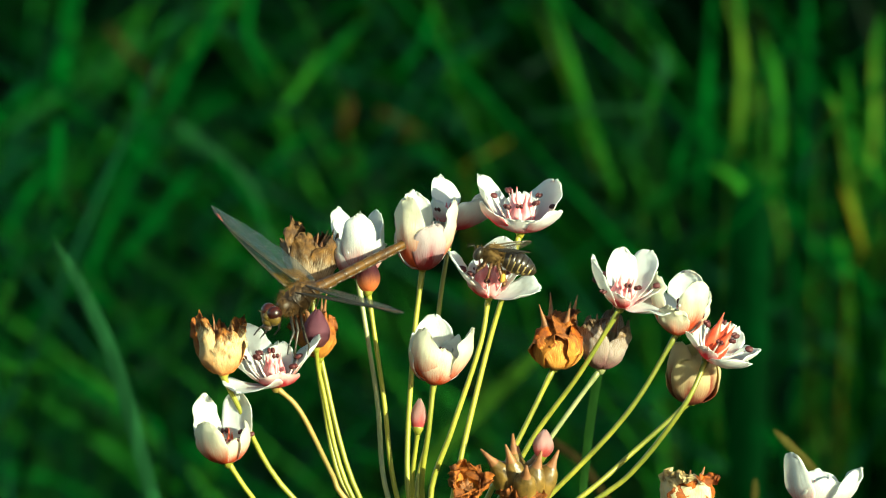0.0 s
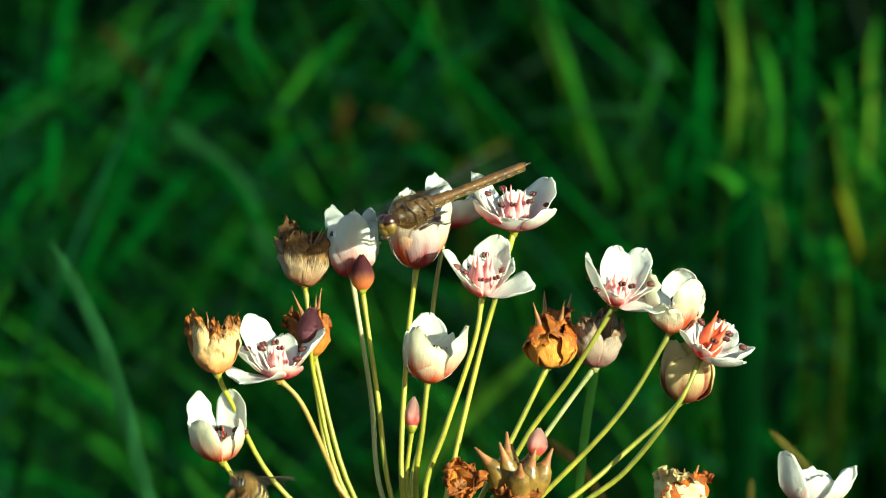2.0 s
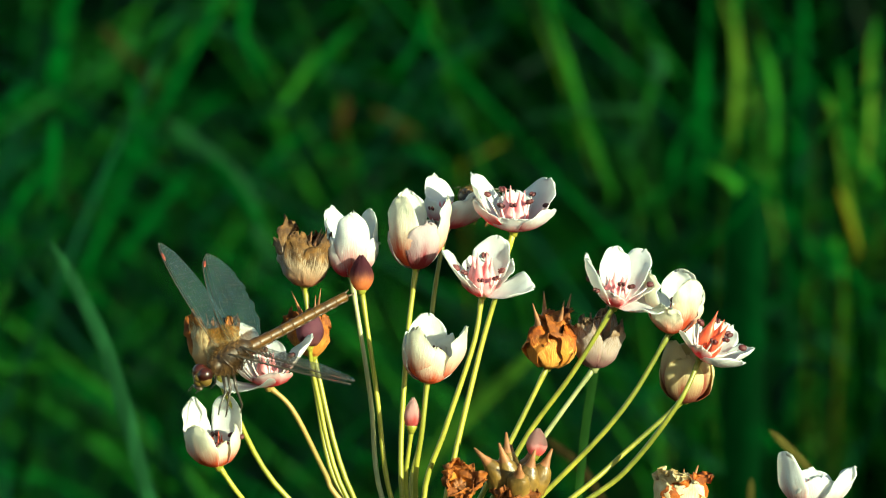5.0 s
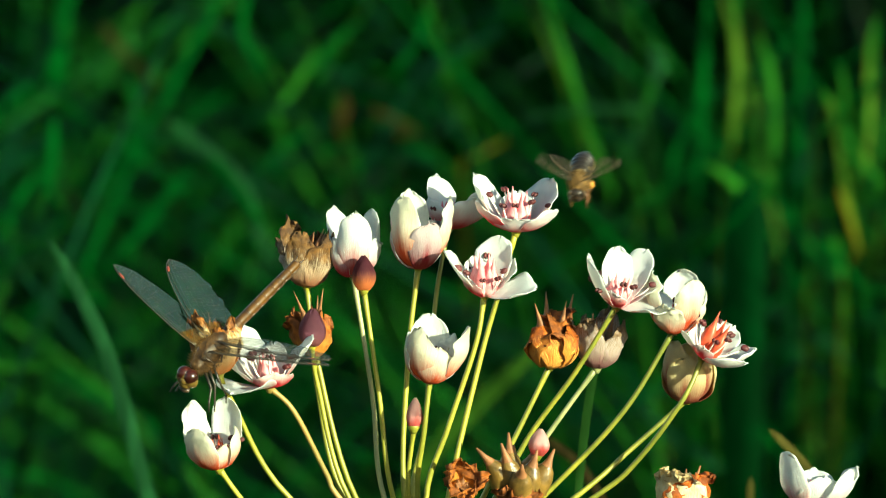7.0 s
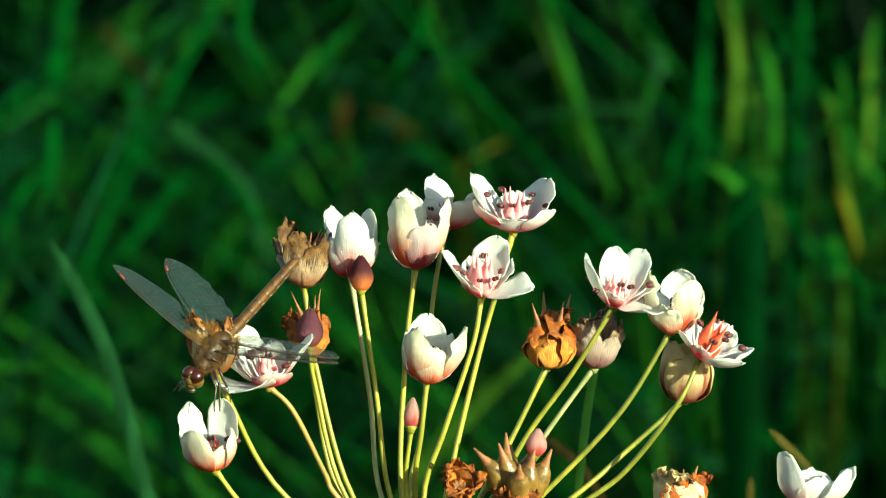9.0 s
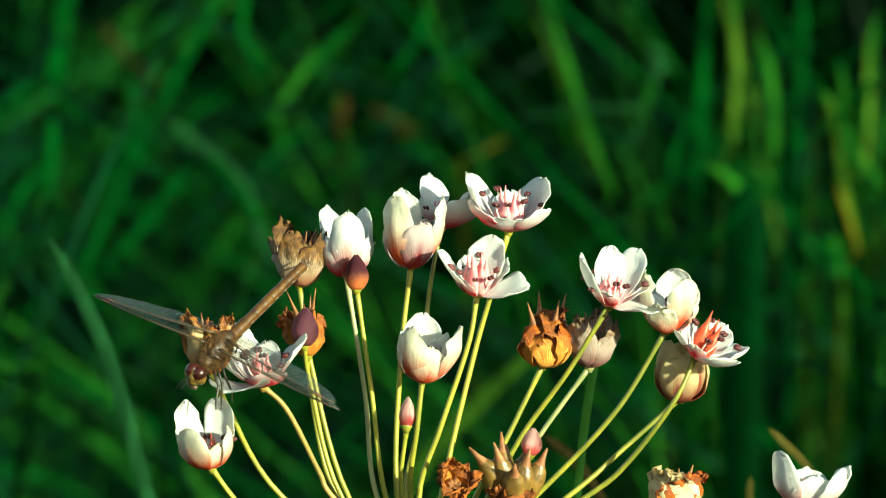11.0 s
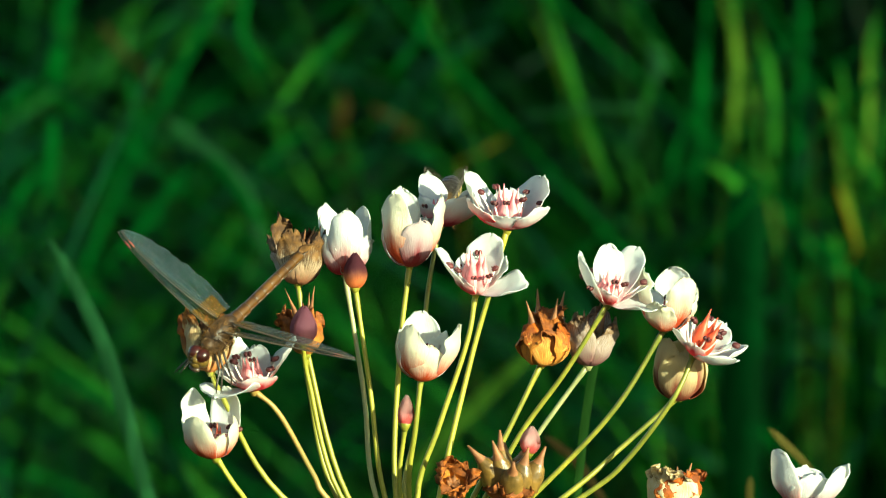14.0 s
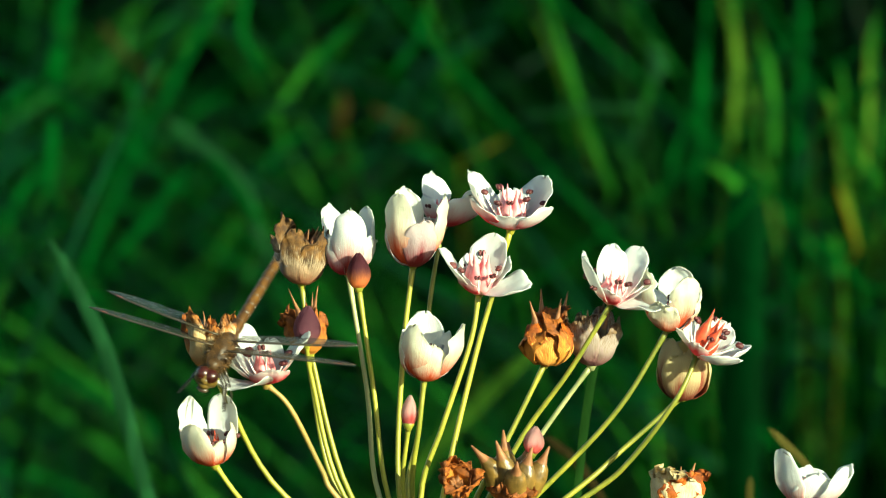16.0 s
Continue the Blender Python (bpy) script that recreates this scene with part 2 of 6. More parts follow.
def smooth_line(points, count):
    """Points on a smooth curve through the given ones."""
    pts = [Vector(p) for p in points]
    pts = [pts[0] * 2 - pts[1]] + pts + [pts[-1] * 2 - pts[-2]]
    spans = len(pts) - 3
    out = []
    for i in range(count):
        x = i / (count - 1) * spans
        k = min(int(x), spans - 1)
        t = x - k
        a, b, c, d = pts[k:k + 4]
        out.append(0.5 * (2 * b + (c - a) * t + (2 * a - 5 * b + 4 * c - d) * t * t + (3 * b - a - 3 * c + d) * t ** 3))
    return out


# ---- setting ----
def ground():
    bm = bmesh.new()
    bmesh.ops.create_grid(bm, x_segments=60, y_segments=60, size=200)
    for v in bm.verts:
        d = math.hypot(v.co.x, v.co.y)
        v.co.z = 0.15 * noise.noise(v.co * 0.05) * min(1, d / 30)
    ob = new("ground", mesh_of("ground", bm, SOIL))
    tagged(ob, "dark wet soil covered with rotting plant litter", "ground", kind="structure")


ground()


def blade_strip(verts, faces, line, widths, side, fold=0.25, lean=0.0):
    """Adds one V-folded leaf along a line."""
    start = len(verts)
    for i, (p, w) in enumerate(zip(line, widths)):
        way = (line[min(i + 1, len(line) - 1)] - line[max(i - 1, 0)]).normalized()
        s = (side - way * side.dot(way)).normalized()
        n = way.cross(s)
        s = (s * math.cos(lean * i) + n * math.sin(lean * i)).normalized()
        n = way.cross(s)
        verts += [p - s * w / 2, p - n * w * fold, p + s * w / 2]
        if i:
            a = start + 3 * (i - 1)
            faces += [(a, a + 1, a + 4, a + 3), (a + 1, a + 2, a + 5, a + 4)]


def grass_stand(name, label, count, spot, height, width, droop, material, seed, steps=9, lean=0.0):
    """A stand of long arching leaves; spot(r) gives the foot of a leaf, droop how far its tip bends over."""
    r = random.Random(seed)
    verts, faces = [], []
    for _ in range(count):
        x, y = spot(r)
        h = height * r.uniform(0.7, 1.15)
        a = r.uniform(0, 2 * math.pi)
        out = Vector((math.cos(a), math.sin(a), 0))
        bend = droop * r.uniform(0.1, 1.0)
        side = Vector((-out.y, out.x, 0)) * r.choice((-1, 1))
        side = (side + Vector((r.uniform(-0.6, 0.6), r.uniform(-0.6, 0.6), 0))).normalized()
        w = width * r.uniform(0.55, 1.3)
        tip = r.uniform(0.2, 1.0) * lean
        if lean:
            out = Vector((out.x, out.y * 0.15, 0)).normalized()
            x -= out.x * tip * 0.8 * h
            bend *= 0.5
        line, widths = [], []
        for i in range(steps):
            s = i / (steps - 1)
            reach = bend * h * (0.25 * s + 0.75 * s ** 2.4) + tip * h * s
            line.append(Vector((x, y, 0)) + out * reach + Vector((0, 0, h * (s - 0.42 * bend * s ** 3.2))))
            widths.append(w * (0.55 + 0.75 * s if s < 0.45 else 0.89 * (1 - ((s - 0.45) / 0.55) ** 2.2)) + 0.0006)
        blade_strip(verts, faces, line, widths, side, 0.18, r.uniform(-0.12, 0.12))
    data = bpy.data.meshes.new(name)
    data.from_pydata(verts, [], faces)
    data.materials.append(material)
    for p in data.polygons:
        p.use_smooth = True
    ob = new(name, data)
    return tagged(ob, label, "grass", kind="stuff")


def wedge(y0, y1, spread, thin=0.0):
    """Spots in a widening strip; thin: the share of them that is missing in a gap about its middle."""
    def spot(r):
        while True:
            y = y0 + (y1 - y0) * r.random() ** 0.8
            x = r.uniform(-1, 1) * (0.1 * (1.07 + y) + spread)
            if not (-0.05 < x / (1.07 + y) < 0.07 and r.random() < thin):
                return x, y
    return spot


def patch(x0, x1, y0, y1):
    return lambda r: (r.uniform(x0, x1), r.uniform(y0, y1))


def grasses():
    grass_stand("grass_bank", "dense meadow grass with long arching leaves, shade put into their green", 1900, wedge(1.2, 4.2, 0.55, 0.5), 0.98, 0.0075, 1.5, GRASS_SHADE, 11)
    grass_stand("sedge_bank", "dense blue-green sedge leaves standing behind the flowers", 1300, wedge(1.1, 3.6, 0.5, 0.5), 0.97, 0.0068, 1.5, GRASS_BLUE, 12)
    grass_stand("reed_stand", "tall green reeds standing close together in evening light", 420, patch(0.2, 0.9, 1.4, 3.2), 1.4, 0.009, 0.5, GRASS_SHADE, 13)
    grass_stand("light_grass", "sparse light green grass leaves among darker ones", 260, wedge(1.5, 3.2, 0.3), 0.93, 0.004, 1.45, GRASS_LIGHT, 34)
    grass_stand("upright_grass", "narrow upright leaves tinted yellow-green as if touched by the sun", 700, patch(0.1, 0.36, 1.0, 2.2), 1.1, 0.0034, 1.2, GRASS_LIGHT, 24)
    grass_stand("sun_tinted_grass", "upright leaves tinted as if in the sun among green reeds", 50, patch(0.15, 0.34, 1.2, 2.2), 1.14, 0.0028, 0.5, GRASS_SUN_TINT, 57)
    grass_stand("fine_grass", "thin tangled green grass leaves", 600, wedge(0.9, 3.0, 0.4, 0.92), 0.95, 0.006, 1.4, GRASS_SHADE, 23)
    grass_stand("thin_grass", "thin tangled leaves of lighter green, tinted as if in some sun", 150, wedge(0.9, 2.6, 0.35, 0.92), 1.15, 0.0042, 1.5, GRASS_MID, 41, lean=0.7)
    grass_stand("sun_tinted_tangle", "thin light green leaves crossing one another", 130, wedge(1.0, 2.4, 0.25, 0.92), 1.15, 0.0032, 1.5, GRASS_LIGHT, 42, lean=0.6)
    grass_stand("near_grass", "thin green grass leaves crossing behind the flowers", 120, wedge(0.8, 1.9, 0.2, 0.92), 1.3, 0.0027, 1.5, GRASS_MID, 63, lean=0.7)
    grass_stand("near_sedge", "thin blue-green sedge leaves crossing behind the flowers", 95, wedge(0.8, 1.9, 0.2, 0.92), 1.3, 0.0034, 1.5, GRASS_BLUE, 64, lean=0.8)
    grass_stand("near_light_grass", "very thin leaves tinted yellow-green as if lit by low sun", 120, wedge(0.7, 1.8, 0.2, 0.92), 1.08, 0.0022, 1.5, GRASS_LIGHT, 45)
    grass_stand("dry_grass", "a few dry brown grass leaves among green ones", 40, wedge(1.4, 3.4, 0.3), 0.95, 0.008, 1.2, GRASS_DRY, 15)
    grass_stand("reed_wall", "tall green reeds closing off the meadow", 3600, patch(-1.5, 1.5, 3.9, 6.5), 1.4, 0.022, 0.9, GRASS_SHADE, 16)
    # Three stands added beside the view, only to keep the sun off the bank.
    grass_stand("shade_reed_flank", "tall green reeds added beside the flowers to shade the bank", 460, patch(0.5, 2.6, 0.8, 2.6), 1.6, 0.018, 0.4, GRASS_SHADE, 17)
    grass_stand("shade_reed_fringe", "upright green reeds added beside the view to shade the lower bank", 1000, patch(0.38, 1.2, 0.2, 0.75), 0.96, 0.013, 0.2, GRASS_SHADE, 19)
    grass_stand("shade_reed_tuft", "tall reed tuft added beside the view to shade the lower bank", 420, patch(0.42, 0.85, 0.12, 0.42), 1.03, 0.013, 0.15, GRASS_SHADE, 21)
    grass_stand("meadow_grass", "knee-high green meadow grass all round the flowers", 6500, patch(-5, 5, -5, 4), 0.58, 0.012, 1.1, GRASS_SHADE, 27, 6)
    # Two more stands added out of view to block sun on the bank.
    grass_stand("shade_reed_understorey", "lower dense green reeds added beside the view for shade", 800, patch(0.46, 1.6, 0.8, 2.3), 0.96, 0.016, 0.25, GRASS_SHADE, 20)
    grass_stand("shade_reed_thicket", "tall green reeds added beside the view to shade the far bank", 700, patch(1.1, 3.2, 1.3, 4.0), 1.75, 0.022, 0.4, GRASS_SHADE, 18)


grasses()


def single_leaf(points, width, material, label, name="grass_leaf", rooted=True, tip=0.25, category="leaf"):
    """One leaf whose blade runs through the given points, tip last, and whose sheath goes down to the ground."""
    line = smooth_line(points, 14)
    count = len(line)
    widths = []
    for i in range(count):
        s = i / (count - 1)
        widths.append(width * (0.8 + 0.2 * min(1, s * 4)) * (1 if s < 1 - tip else math.sqrt(max(0.02, 1 - ((s - 1 + tip) / tip) ** 2))))
    if rooted:
        foot = line[0]
        down = [Vector((foot.x + 0.06 * (1 - k / 5), foot.y + 0.7 * (1 - k / 5) ** 0.5, foot.z * k / 5)) for k in (0, 1, 2, 3, 4, 4.9)]
        line, widths = down + line, [0.0005] * 5 + [0.0008] + widths
    verts, faces = [], []
    blade_strip(verts, faces, line, widths, Vector((1, -0.25, 0.35)).normalized(), 0.12)
    data = bpy.data.meshes.new(name)
    data.from_pydata(verts, [], faces)
    data.materials.append(material)
    for p in data.polygons:
        p.use_smooth = True
    ob = new(name, data)
    return tagged(ob, label, category, group="single leaves behind the flowers" if name == "grass_leaf" else "")


def leaves():
    # Leaf tones also carry sun and shade: dark greens for shade, light for sun.
    a = "long narrow arching grass leaf"
    b = "light green reed leaf leaning behind the flowers"
    c = "broad upright green reed leaf"
    d = "yellow-green grass leaf tinted as if in evening sun"
    e = "dry brown grass leaf"
    single_leaf([(-0.07918, 0.29272, 0.90369), (-0.08992, 0.29606, 0.94191), (-0.09974, 0.298, 0.96407), (-0.1071, 0.29907, 0.9763)], 0.0048, GRASS_PALE, a, tip=1.0)
    single_leaf([(-0.15388, 1.09499, 0.8947), (-0.13082, 1.09943, 0.94547), (-0.11262, 1.10239, 0.97933), (-0.09199, 1.10578, 1.01801)], 0.0048, GRASS_MID, a)
    single_leaf([(-0.01329, 0.64074, 0.85714), (-0.00269, 0.64225, 0.87441), (0.01271, 0.64368, 0.89072), (0.03196, 0.64523, 0.90856)], 0.0068, GRASS_DULL, b)
    single_leaf([(0.07642, 1.19767, 0.92096), (0.06626, 1.19988, 0.94625), (0.05636, 1.20254, 0.9766), (0.04468, 1.20563, 1.012)], 0.0036, GRASS_LIGHT, b)
    single_leaf([(0.1299, 0.9946, 0.89462), (0.12527, 0.99722, 0.92461), (0.11832, 0.99854, 0.9396), (0.1079, 0.9992, 0.94721)], 0.0029, GRASS_LIGHT, a)
    single_leaf([(0.08883, 1.09499, 0.8947), (0.10461, 1.09605, 0.90679), (0.1216, 1.09668, 0.91404)], 0.0026, GRASS_SHADE, a)
    single_leaf([(-0.07464, 1.20077, 0.95636), (-0.06575, 1.20187, 0.96901), (-0.05636, 1.20309, 0.98292)], 0.0045, GRASS_LIGHT, a)
    single_leaf([(-0.01117, 1.20187, 0.96901), (0.00406, 1.20298, 0.98165), (0.02691, 1.20404, 0.99379)], 0.0061, GRASS_BLUE, a)
    single_leaf([(-0.18849, 0.9949, 0.89808), (-0.1607, 0.99601, 0.91077), (-0.14681, 0.99702, 0.9223)], 0.0043, GRASS_SHADE, a)
    single_leaf([(-0.13754, 0.99561, 0.90615), (-0.12018, 0.99712, 0.92346), (-0.10675, 0.9988, 0.9426), (-0.09424, 0.99924, 0.94768), (-0.08429, 0.99829, 0.93683), (-0.07155, 0.99682, 0.92)], 0.0042, GRASS_MID, a)
    single_leaf([(0.17089, 0.99611, 0.91192), (0.16811, 0.99682, 0.92), (0.16487, 0.99773, 0.93038), (0.16209, 0.99843, 0.93845)], 0.0019, GRASS_YELLOW, d)
    single_leaf([(0.00787, 1.19877, 0.9336), (0.01676, 1.19911, 0.9374), (0.02945, 1.1997, 0.94422)], 0.0036, GRASS_YELLOW, d)
    single_leaf([(0.12524, 1.10091, 0.9624), (0.12645, 1.10324, 0.989), (0.12524, 1.10578, 1.01801)], 0.0024, GRASS_LIGHT, c)
    single_leaf([(0.14466, 1.09964, 0.94789), (0.14102, 1.10176, 0.97207), (0.13616, 1.10387, 0.99625)], 0.0026, GRASS_LIGHT, c)
    single_leaf([(0.16146, 1.20121, 0.96142), (0.1607, 1.20342, 0.98671), (0.16197, 1.20586, 1.01453)], 0.0023, GRASS_MID, c)
    single_leaf([(0.1183, 1.20143, 0.96395), (0.11729, 1.20364, 0.98924), (0.11983, 1.20586, 1.01453)], 0.0023, GRASS_MID, c)
    single_leaf([(0.17737, 1.00207, 0.97997), (0.17621, 1.00328, 0.99381), (0.17783, 1.00449, 1.00765)], 0.0022, GRASS_LIGHT, d)
    single_leaf([(0.1739, 1.00025, 0.95921), (0.17343, 1.00126, 0.97074), (0.17621, 1.00227, 0.98228)], 0.0023, GRASS_LIGHT, d)
    single_leaf([(0.16579, 0.99924, 0.94768), (0.16209, 1.00061, 0.96336), (0.15653, 1.00187, 0.97766)], 0.0030, GRASS_LIGHT, d)
    single_leaf([(0.09523, 0.15388, 0.92304), (0.08903, 0.15472, 0.93265), (0.0849, 0.1551, 0.93704), (0.07966, 0.15554, 0.94198)], 0.0020, GRASS_OLIVE, e)
    single_leaf([(0.04229, 0.24326, 0.91207), (0.03563, 0.2441, 0.92165), (0.02676, 0.24474, 0.92901)], 0.0024, GRASS_DRY, e)
    single_leaf([(0.0774, 0.1928, 0.90901), (0.0774, 0.19355, 0.91751), (0.07769, 0.19419, 0.92488)], 0.0018, GRASS_OLIVE, d)
    single_leaf([(-0.05009, 1.30016, 0.94505), (-0.04797, 1.30074, 0.95165), (-0.04559, 1.30143, 0.95957)], 0.0036, GRASS_DRY, e)
    single_leaf([(-0.13888, 1.30212, 0.96749), (-0.14895, 1.30293, 0.97673), (-0.16008, 1.3042, 0.99125)], 0.0040, GRASS_DRY, e)
    single_leaf([(-0.02226, 1.2997, 0.93977), (-0.01299, 1.29981, 0.94109), (-0.03551, 1.30085, 0.95297)], 0.0036, GRASS_DRY, e)
    single_leaf([(0.03707, 1.20043, 0.95257), (0.06753, 1.20088, 0.95763), (0.09292, 1.20099, 0.95889)], 0.0032, GRASS_BLUE, a)
    single_leaf([(0.11706, 0.69217, 0.87999), (0.11964, 0.69335, 0.89341), (0.12598, 0.69381, 0.89874), (0.13786, 0.69352, 0.89538)], 0.0036, GRASS_BLUE, a)
    single_leaf([(-0.19514, 1.09816, 0.93097), (-0.17572, 1.09964, 0.94789), (-0.15388, 1.10059, 0.95877), (-0.13446, 1.10017, 0.95394)], 0.0047, GRASS_BLUE, a)
    single_leaf([(-0.21309, 1.30039, 0.94769), (-0.19453, 1.30177, 0.96353), (-0.17863, 1.30432, 0.99257), (-0.17068, 1.30593, 1.01105)], 0.0058, GRASS_MID, a)
    single_leaf([(-0.11526, 1.1959, 0.90072), (-0.08987, 1.19789, 0.92349), (-0.05687, 1.19933, 0.93992), (-0.02133, 1.19922, 0.93866), (0.00152, 1.19855, 0.93107)], 0.0043, GRASS_BLUE, a)
    single_leaf([(-0.16116, 0.99823, 0.93614), (-0.16024, 0.99944, 0.94998), (-0.15885, 1.00086, 0.96613)], 0.0043, GRASS_MID, a)
    single_leaf([(-0.03816, 1.29762, 0.916), (-0.02226, 1.30062, 0.95033), (-0.00636, 1.3027, 0.97409), (0.00424, 1.30385, 0.98729)], 0.0043, GRASS_BLUE, a)
    single_leaf([(-0.12828, 1.29923, 0.93449), (-0.09647, 1.30062, 0.95033), (-0.06997, 1.30074, 0.95165), (-0.04612, 1.29993, 0.94241)], 0.0043, GRASS_BLUE, a)
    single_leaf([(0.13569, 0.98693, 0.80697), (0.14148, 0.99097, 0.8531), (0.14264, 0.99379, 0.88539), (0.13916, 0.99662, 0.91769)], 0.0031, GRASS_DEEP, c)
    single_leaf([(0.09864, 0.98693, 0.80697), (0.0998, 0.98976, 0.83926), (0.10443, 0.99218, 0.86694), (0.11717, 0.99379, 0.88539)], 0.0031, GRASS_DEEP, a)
    single_leaf([(-0.17691, 0.98693, 0.80697), (-0.16996, 0.98935, 0.83465), (-0.16765, 0.99097, 0.8531), (-0.17228, 0.99299, 0.87617)], 0.0050, GRASS_SHADE, a)
    single_leaf([(-0.10513, 0.98693, 0.80697), (-0.11207, 0.98935, 0.83465), (-0.12365, 0.99097, 0.8531), (-0.14217, 0.99198, 0.86463)], 0.0054, GRASS_SHADE, a)
    single_leaf([(-0.17279, 0.89246, 0.87457), (-0.15957, 0.89256, 0.87567), (-0.14965, 0.89256, 0.87567)], 0.0036, GRASS_LIGHT, a)
    single_leaf([(0.09611, 1.09816, 0.93097), (0.1034, 1.10007, 0.95273), (0.11675, 1.10176, 0.97207)], 0.0026, GRASS_MID, a)
    single_leaf([(0.15922, 1.0952, 0.89712), (0.14951, 1.0971, 0.91888), (0.13495, 1.09859, 0.9358)], 0.0026, GRASS_MID, a)
    single_leaf([(0.17969, 0.9946, 0.89462), (0.17042, 0.995, 0.89923), (0.15422, 0.99662, 0.91769)], 0.0024, GRASS_MID, a)
    single_leaf([(0.0853, 1.19944, 0.94119), (0.09292, 1.20121, 0.96142), (0.09546, 1.2032, 0.98418)], 0.0022, GRASS_PALE, a)
    single_leaf([(0.13861, 1.20209, 0.97154), (0.15639, 1.20364, 0.98924), (0.1767, 1.20497, 1.00442)], 0.0024, GRASS_MID, a)
    single_leaf([(0.19029, 1.09816, 0.93097), (0.17621, 1.09964, 0.94789), (0.17136, 1.1026, 0.98174)], 0.0024, GRASS_LIGHT, d)
    single_leaf([(-0.18261, 1.30177, 0.96353), (-0.17916, 1.30385, 0.98729), (-0.17651, 1.3057, 1.00841)], 0.0043, GRASS_MID, a)
    single_leaf([(-0.15334, 1.19789, 0.92349), (-0.13811, 1.19988, 0.94625), (-0.14065, 1.20231, 0.97407)], 0.0032, GRASS_MID, a)
    single_leaf([(-0.08733, 1.19789, 0.92349), (-0.06702, 1.19966, 0.94372), (-0.03656, 1.20077, 0.95636)], 0.0032, GRASS_MID, a)
    single_leaf([(-0.17228, 0.99379, 0.88539), (-0.15375, 0.9946, 0.89462), (-0.13523, 0.9942, 0.89001)], 0.0036, GRASS_MID, a)
    single_leaf([(-0.19029, 1.09626, 0.90921), (-0.17815, 1.09816, 0.93097), (-0.16359, 1.09901, 0.94064)], 0.0036, GRASS_MID, a)
    single_leaf([(-0.05687, 1.20254, 0.9766), (-0.04417, 1.20386, 0.99177), (-0.02386, 1.20475, 1.00189)], 0.0032, GRASS_MID, a)
    single_leaf([(-0.08225, 1.20254, 0.9766), (-0.08987, 1.20386, 0.99177), (-0.08733, 1.20563, 1.012)], 0.0034, GRASS_MID, a)
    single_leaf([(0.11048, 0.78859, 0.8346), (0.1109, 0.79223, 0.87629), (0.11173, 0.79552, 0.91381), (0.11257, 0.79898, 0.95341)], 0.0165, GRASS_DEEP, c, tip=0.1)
    single_leaf([(0.1252, 1.1000, 0.9503), (0.1263, 1.1000, 0.9819), (0.1245, 1.1000, 1.0037)], 0.0041, GRASS_SUN_TINT, d)
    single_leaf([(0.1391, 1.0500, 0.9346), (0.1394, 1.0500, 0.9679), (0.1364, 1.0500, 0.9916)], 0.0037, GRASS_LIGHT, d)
    single_leaf([(0.1824, 1.1000, 0.9406), (0.1833, 1.1000, 0.9746), (0.1846, 1.1000, 0.9988)], 0.0037, GRASS_SUN_TINT, d)
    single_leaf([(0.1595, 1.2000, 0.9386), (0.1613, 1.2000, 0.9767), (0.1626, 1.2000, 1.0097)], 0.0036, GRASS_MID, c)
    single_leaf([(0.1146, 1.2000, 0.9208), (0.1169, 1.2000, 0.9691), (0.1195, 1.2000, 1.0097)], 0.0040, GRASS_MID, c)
    single_leaf([(0.1587, 1.0000, 0.9731), (0.1626, 1.0000, 0.9523), (0.1674, 1.0000, 0.9290), (0.1712, 1.0000, 0.9104)], 0.0022, GRASS_SUN_TINT, d)
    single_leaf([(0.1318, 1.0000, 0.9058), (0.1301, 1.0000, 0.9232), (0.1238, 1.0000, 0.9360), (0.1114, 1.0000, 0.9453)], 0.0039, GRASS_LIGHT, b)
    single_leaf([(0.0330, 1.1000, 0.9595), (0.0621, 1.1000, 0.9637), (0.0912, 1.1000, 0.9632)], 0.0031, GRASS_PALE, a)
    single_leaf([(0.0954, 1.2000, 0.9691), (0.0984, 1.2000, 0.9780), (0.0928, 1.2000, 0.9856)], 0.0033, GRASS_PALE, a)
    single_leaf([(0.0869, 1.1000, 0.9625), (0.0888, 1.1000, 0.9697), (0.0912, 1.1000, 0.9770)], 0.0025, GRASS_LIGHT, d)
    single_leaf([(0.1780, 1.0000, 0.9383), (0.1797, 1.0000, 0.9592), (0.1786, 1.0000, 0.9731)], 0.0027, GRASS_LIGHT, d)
    single_leaf([(0.1596, 1.2000, 0.9259), (0.1640, 1.2000, 0.9412), (0.1629, 1.2000, 0.9640)], 0.0029, GRASS_BLUE, a)
    single_leaf([(0.0778, 1.2000, 0.9233), (0.0600, 1.2000, 0.9297), (0.0853, 1.2000, 0.9348)], 0.0034, GRASS_BLUE, a)
    single_leaf([(-0.1811, 1.3000, 0.9663), (-0.1778, 1.3000, 0.9875), (-0.1766, 1.3000, 1.0060)], 0.0081, GRASS_MID, c)
    single_leaf([(-0.1904, 1.1000, 0.9406), (-0.1805, 1.1000, 0.9564), (-0.1684, 1.1000, 0.9605), (-0.1539, 1.1000, 0.9515)], 0.0052, GRASS_BLUE, a)
    single_leaf([(-0.1902, 1.1000, 0.9685), (-0.1755, 1.1000, 0.9790), (-0.1669, 1.1000, 0.9988)], 0.0048, GRASS_BLUE, a)
    single_leaf([(-0.0728, 1.0000, 0.9116), (-0.0820, 1.0000, 0.9383), (-0.0959, 1.0000, 0.9523), (-0.1132, 1.0000, 0.9650)], 0.0054, GRASS_PALE, a)
    single_leaf([(-0.1359, 1.1000, 0.9028), (-0.1200, 1.1000, 0.9247), (-0.0981, 1.1000, 0.9357)], 0.0052, GRASS_MID, a)
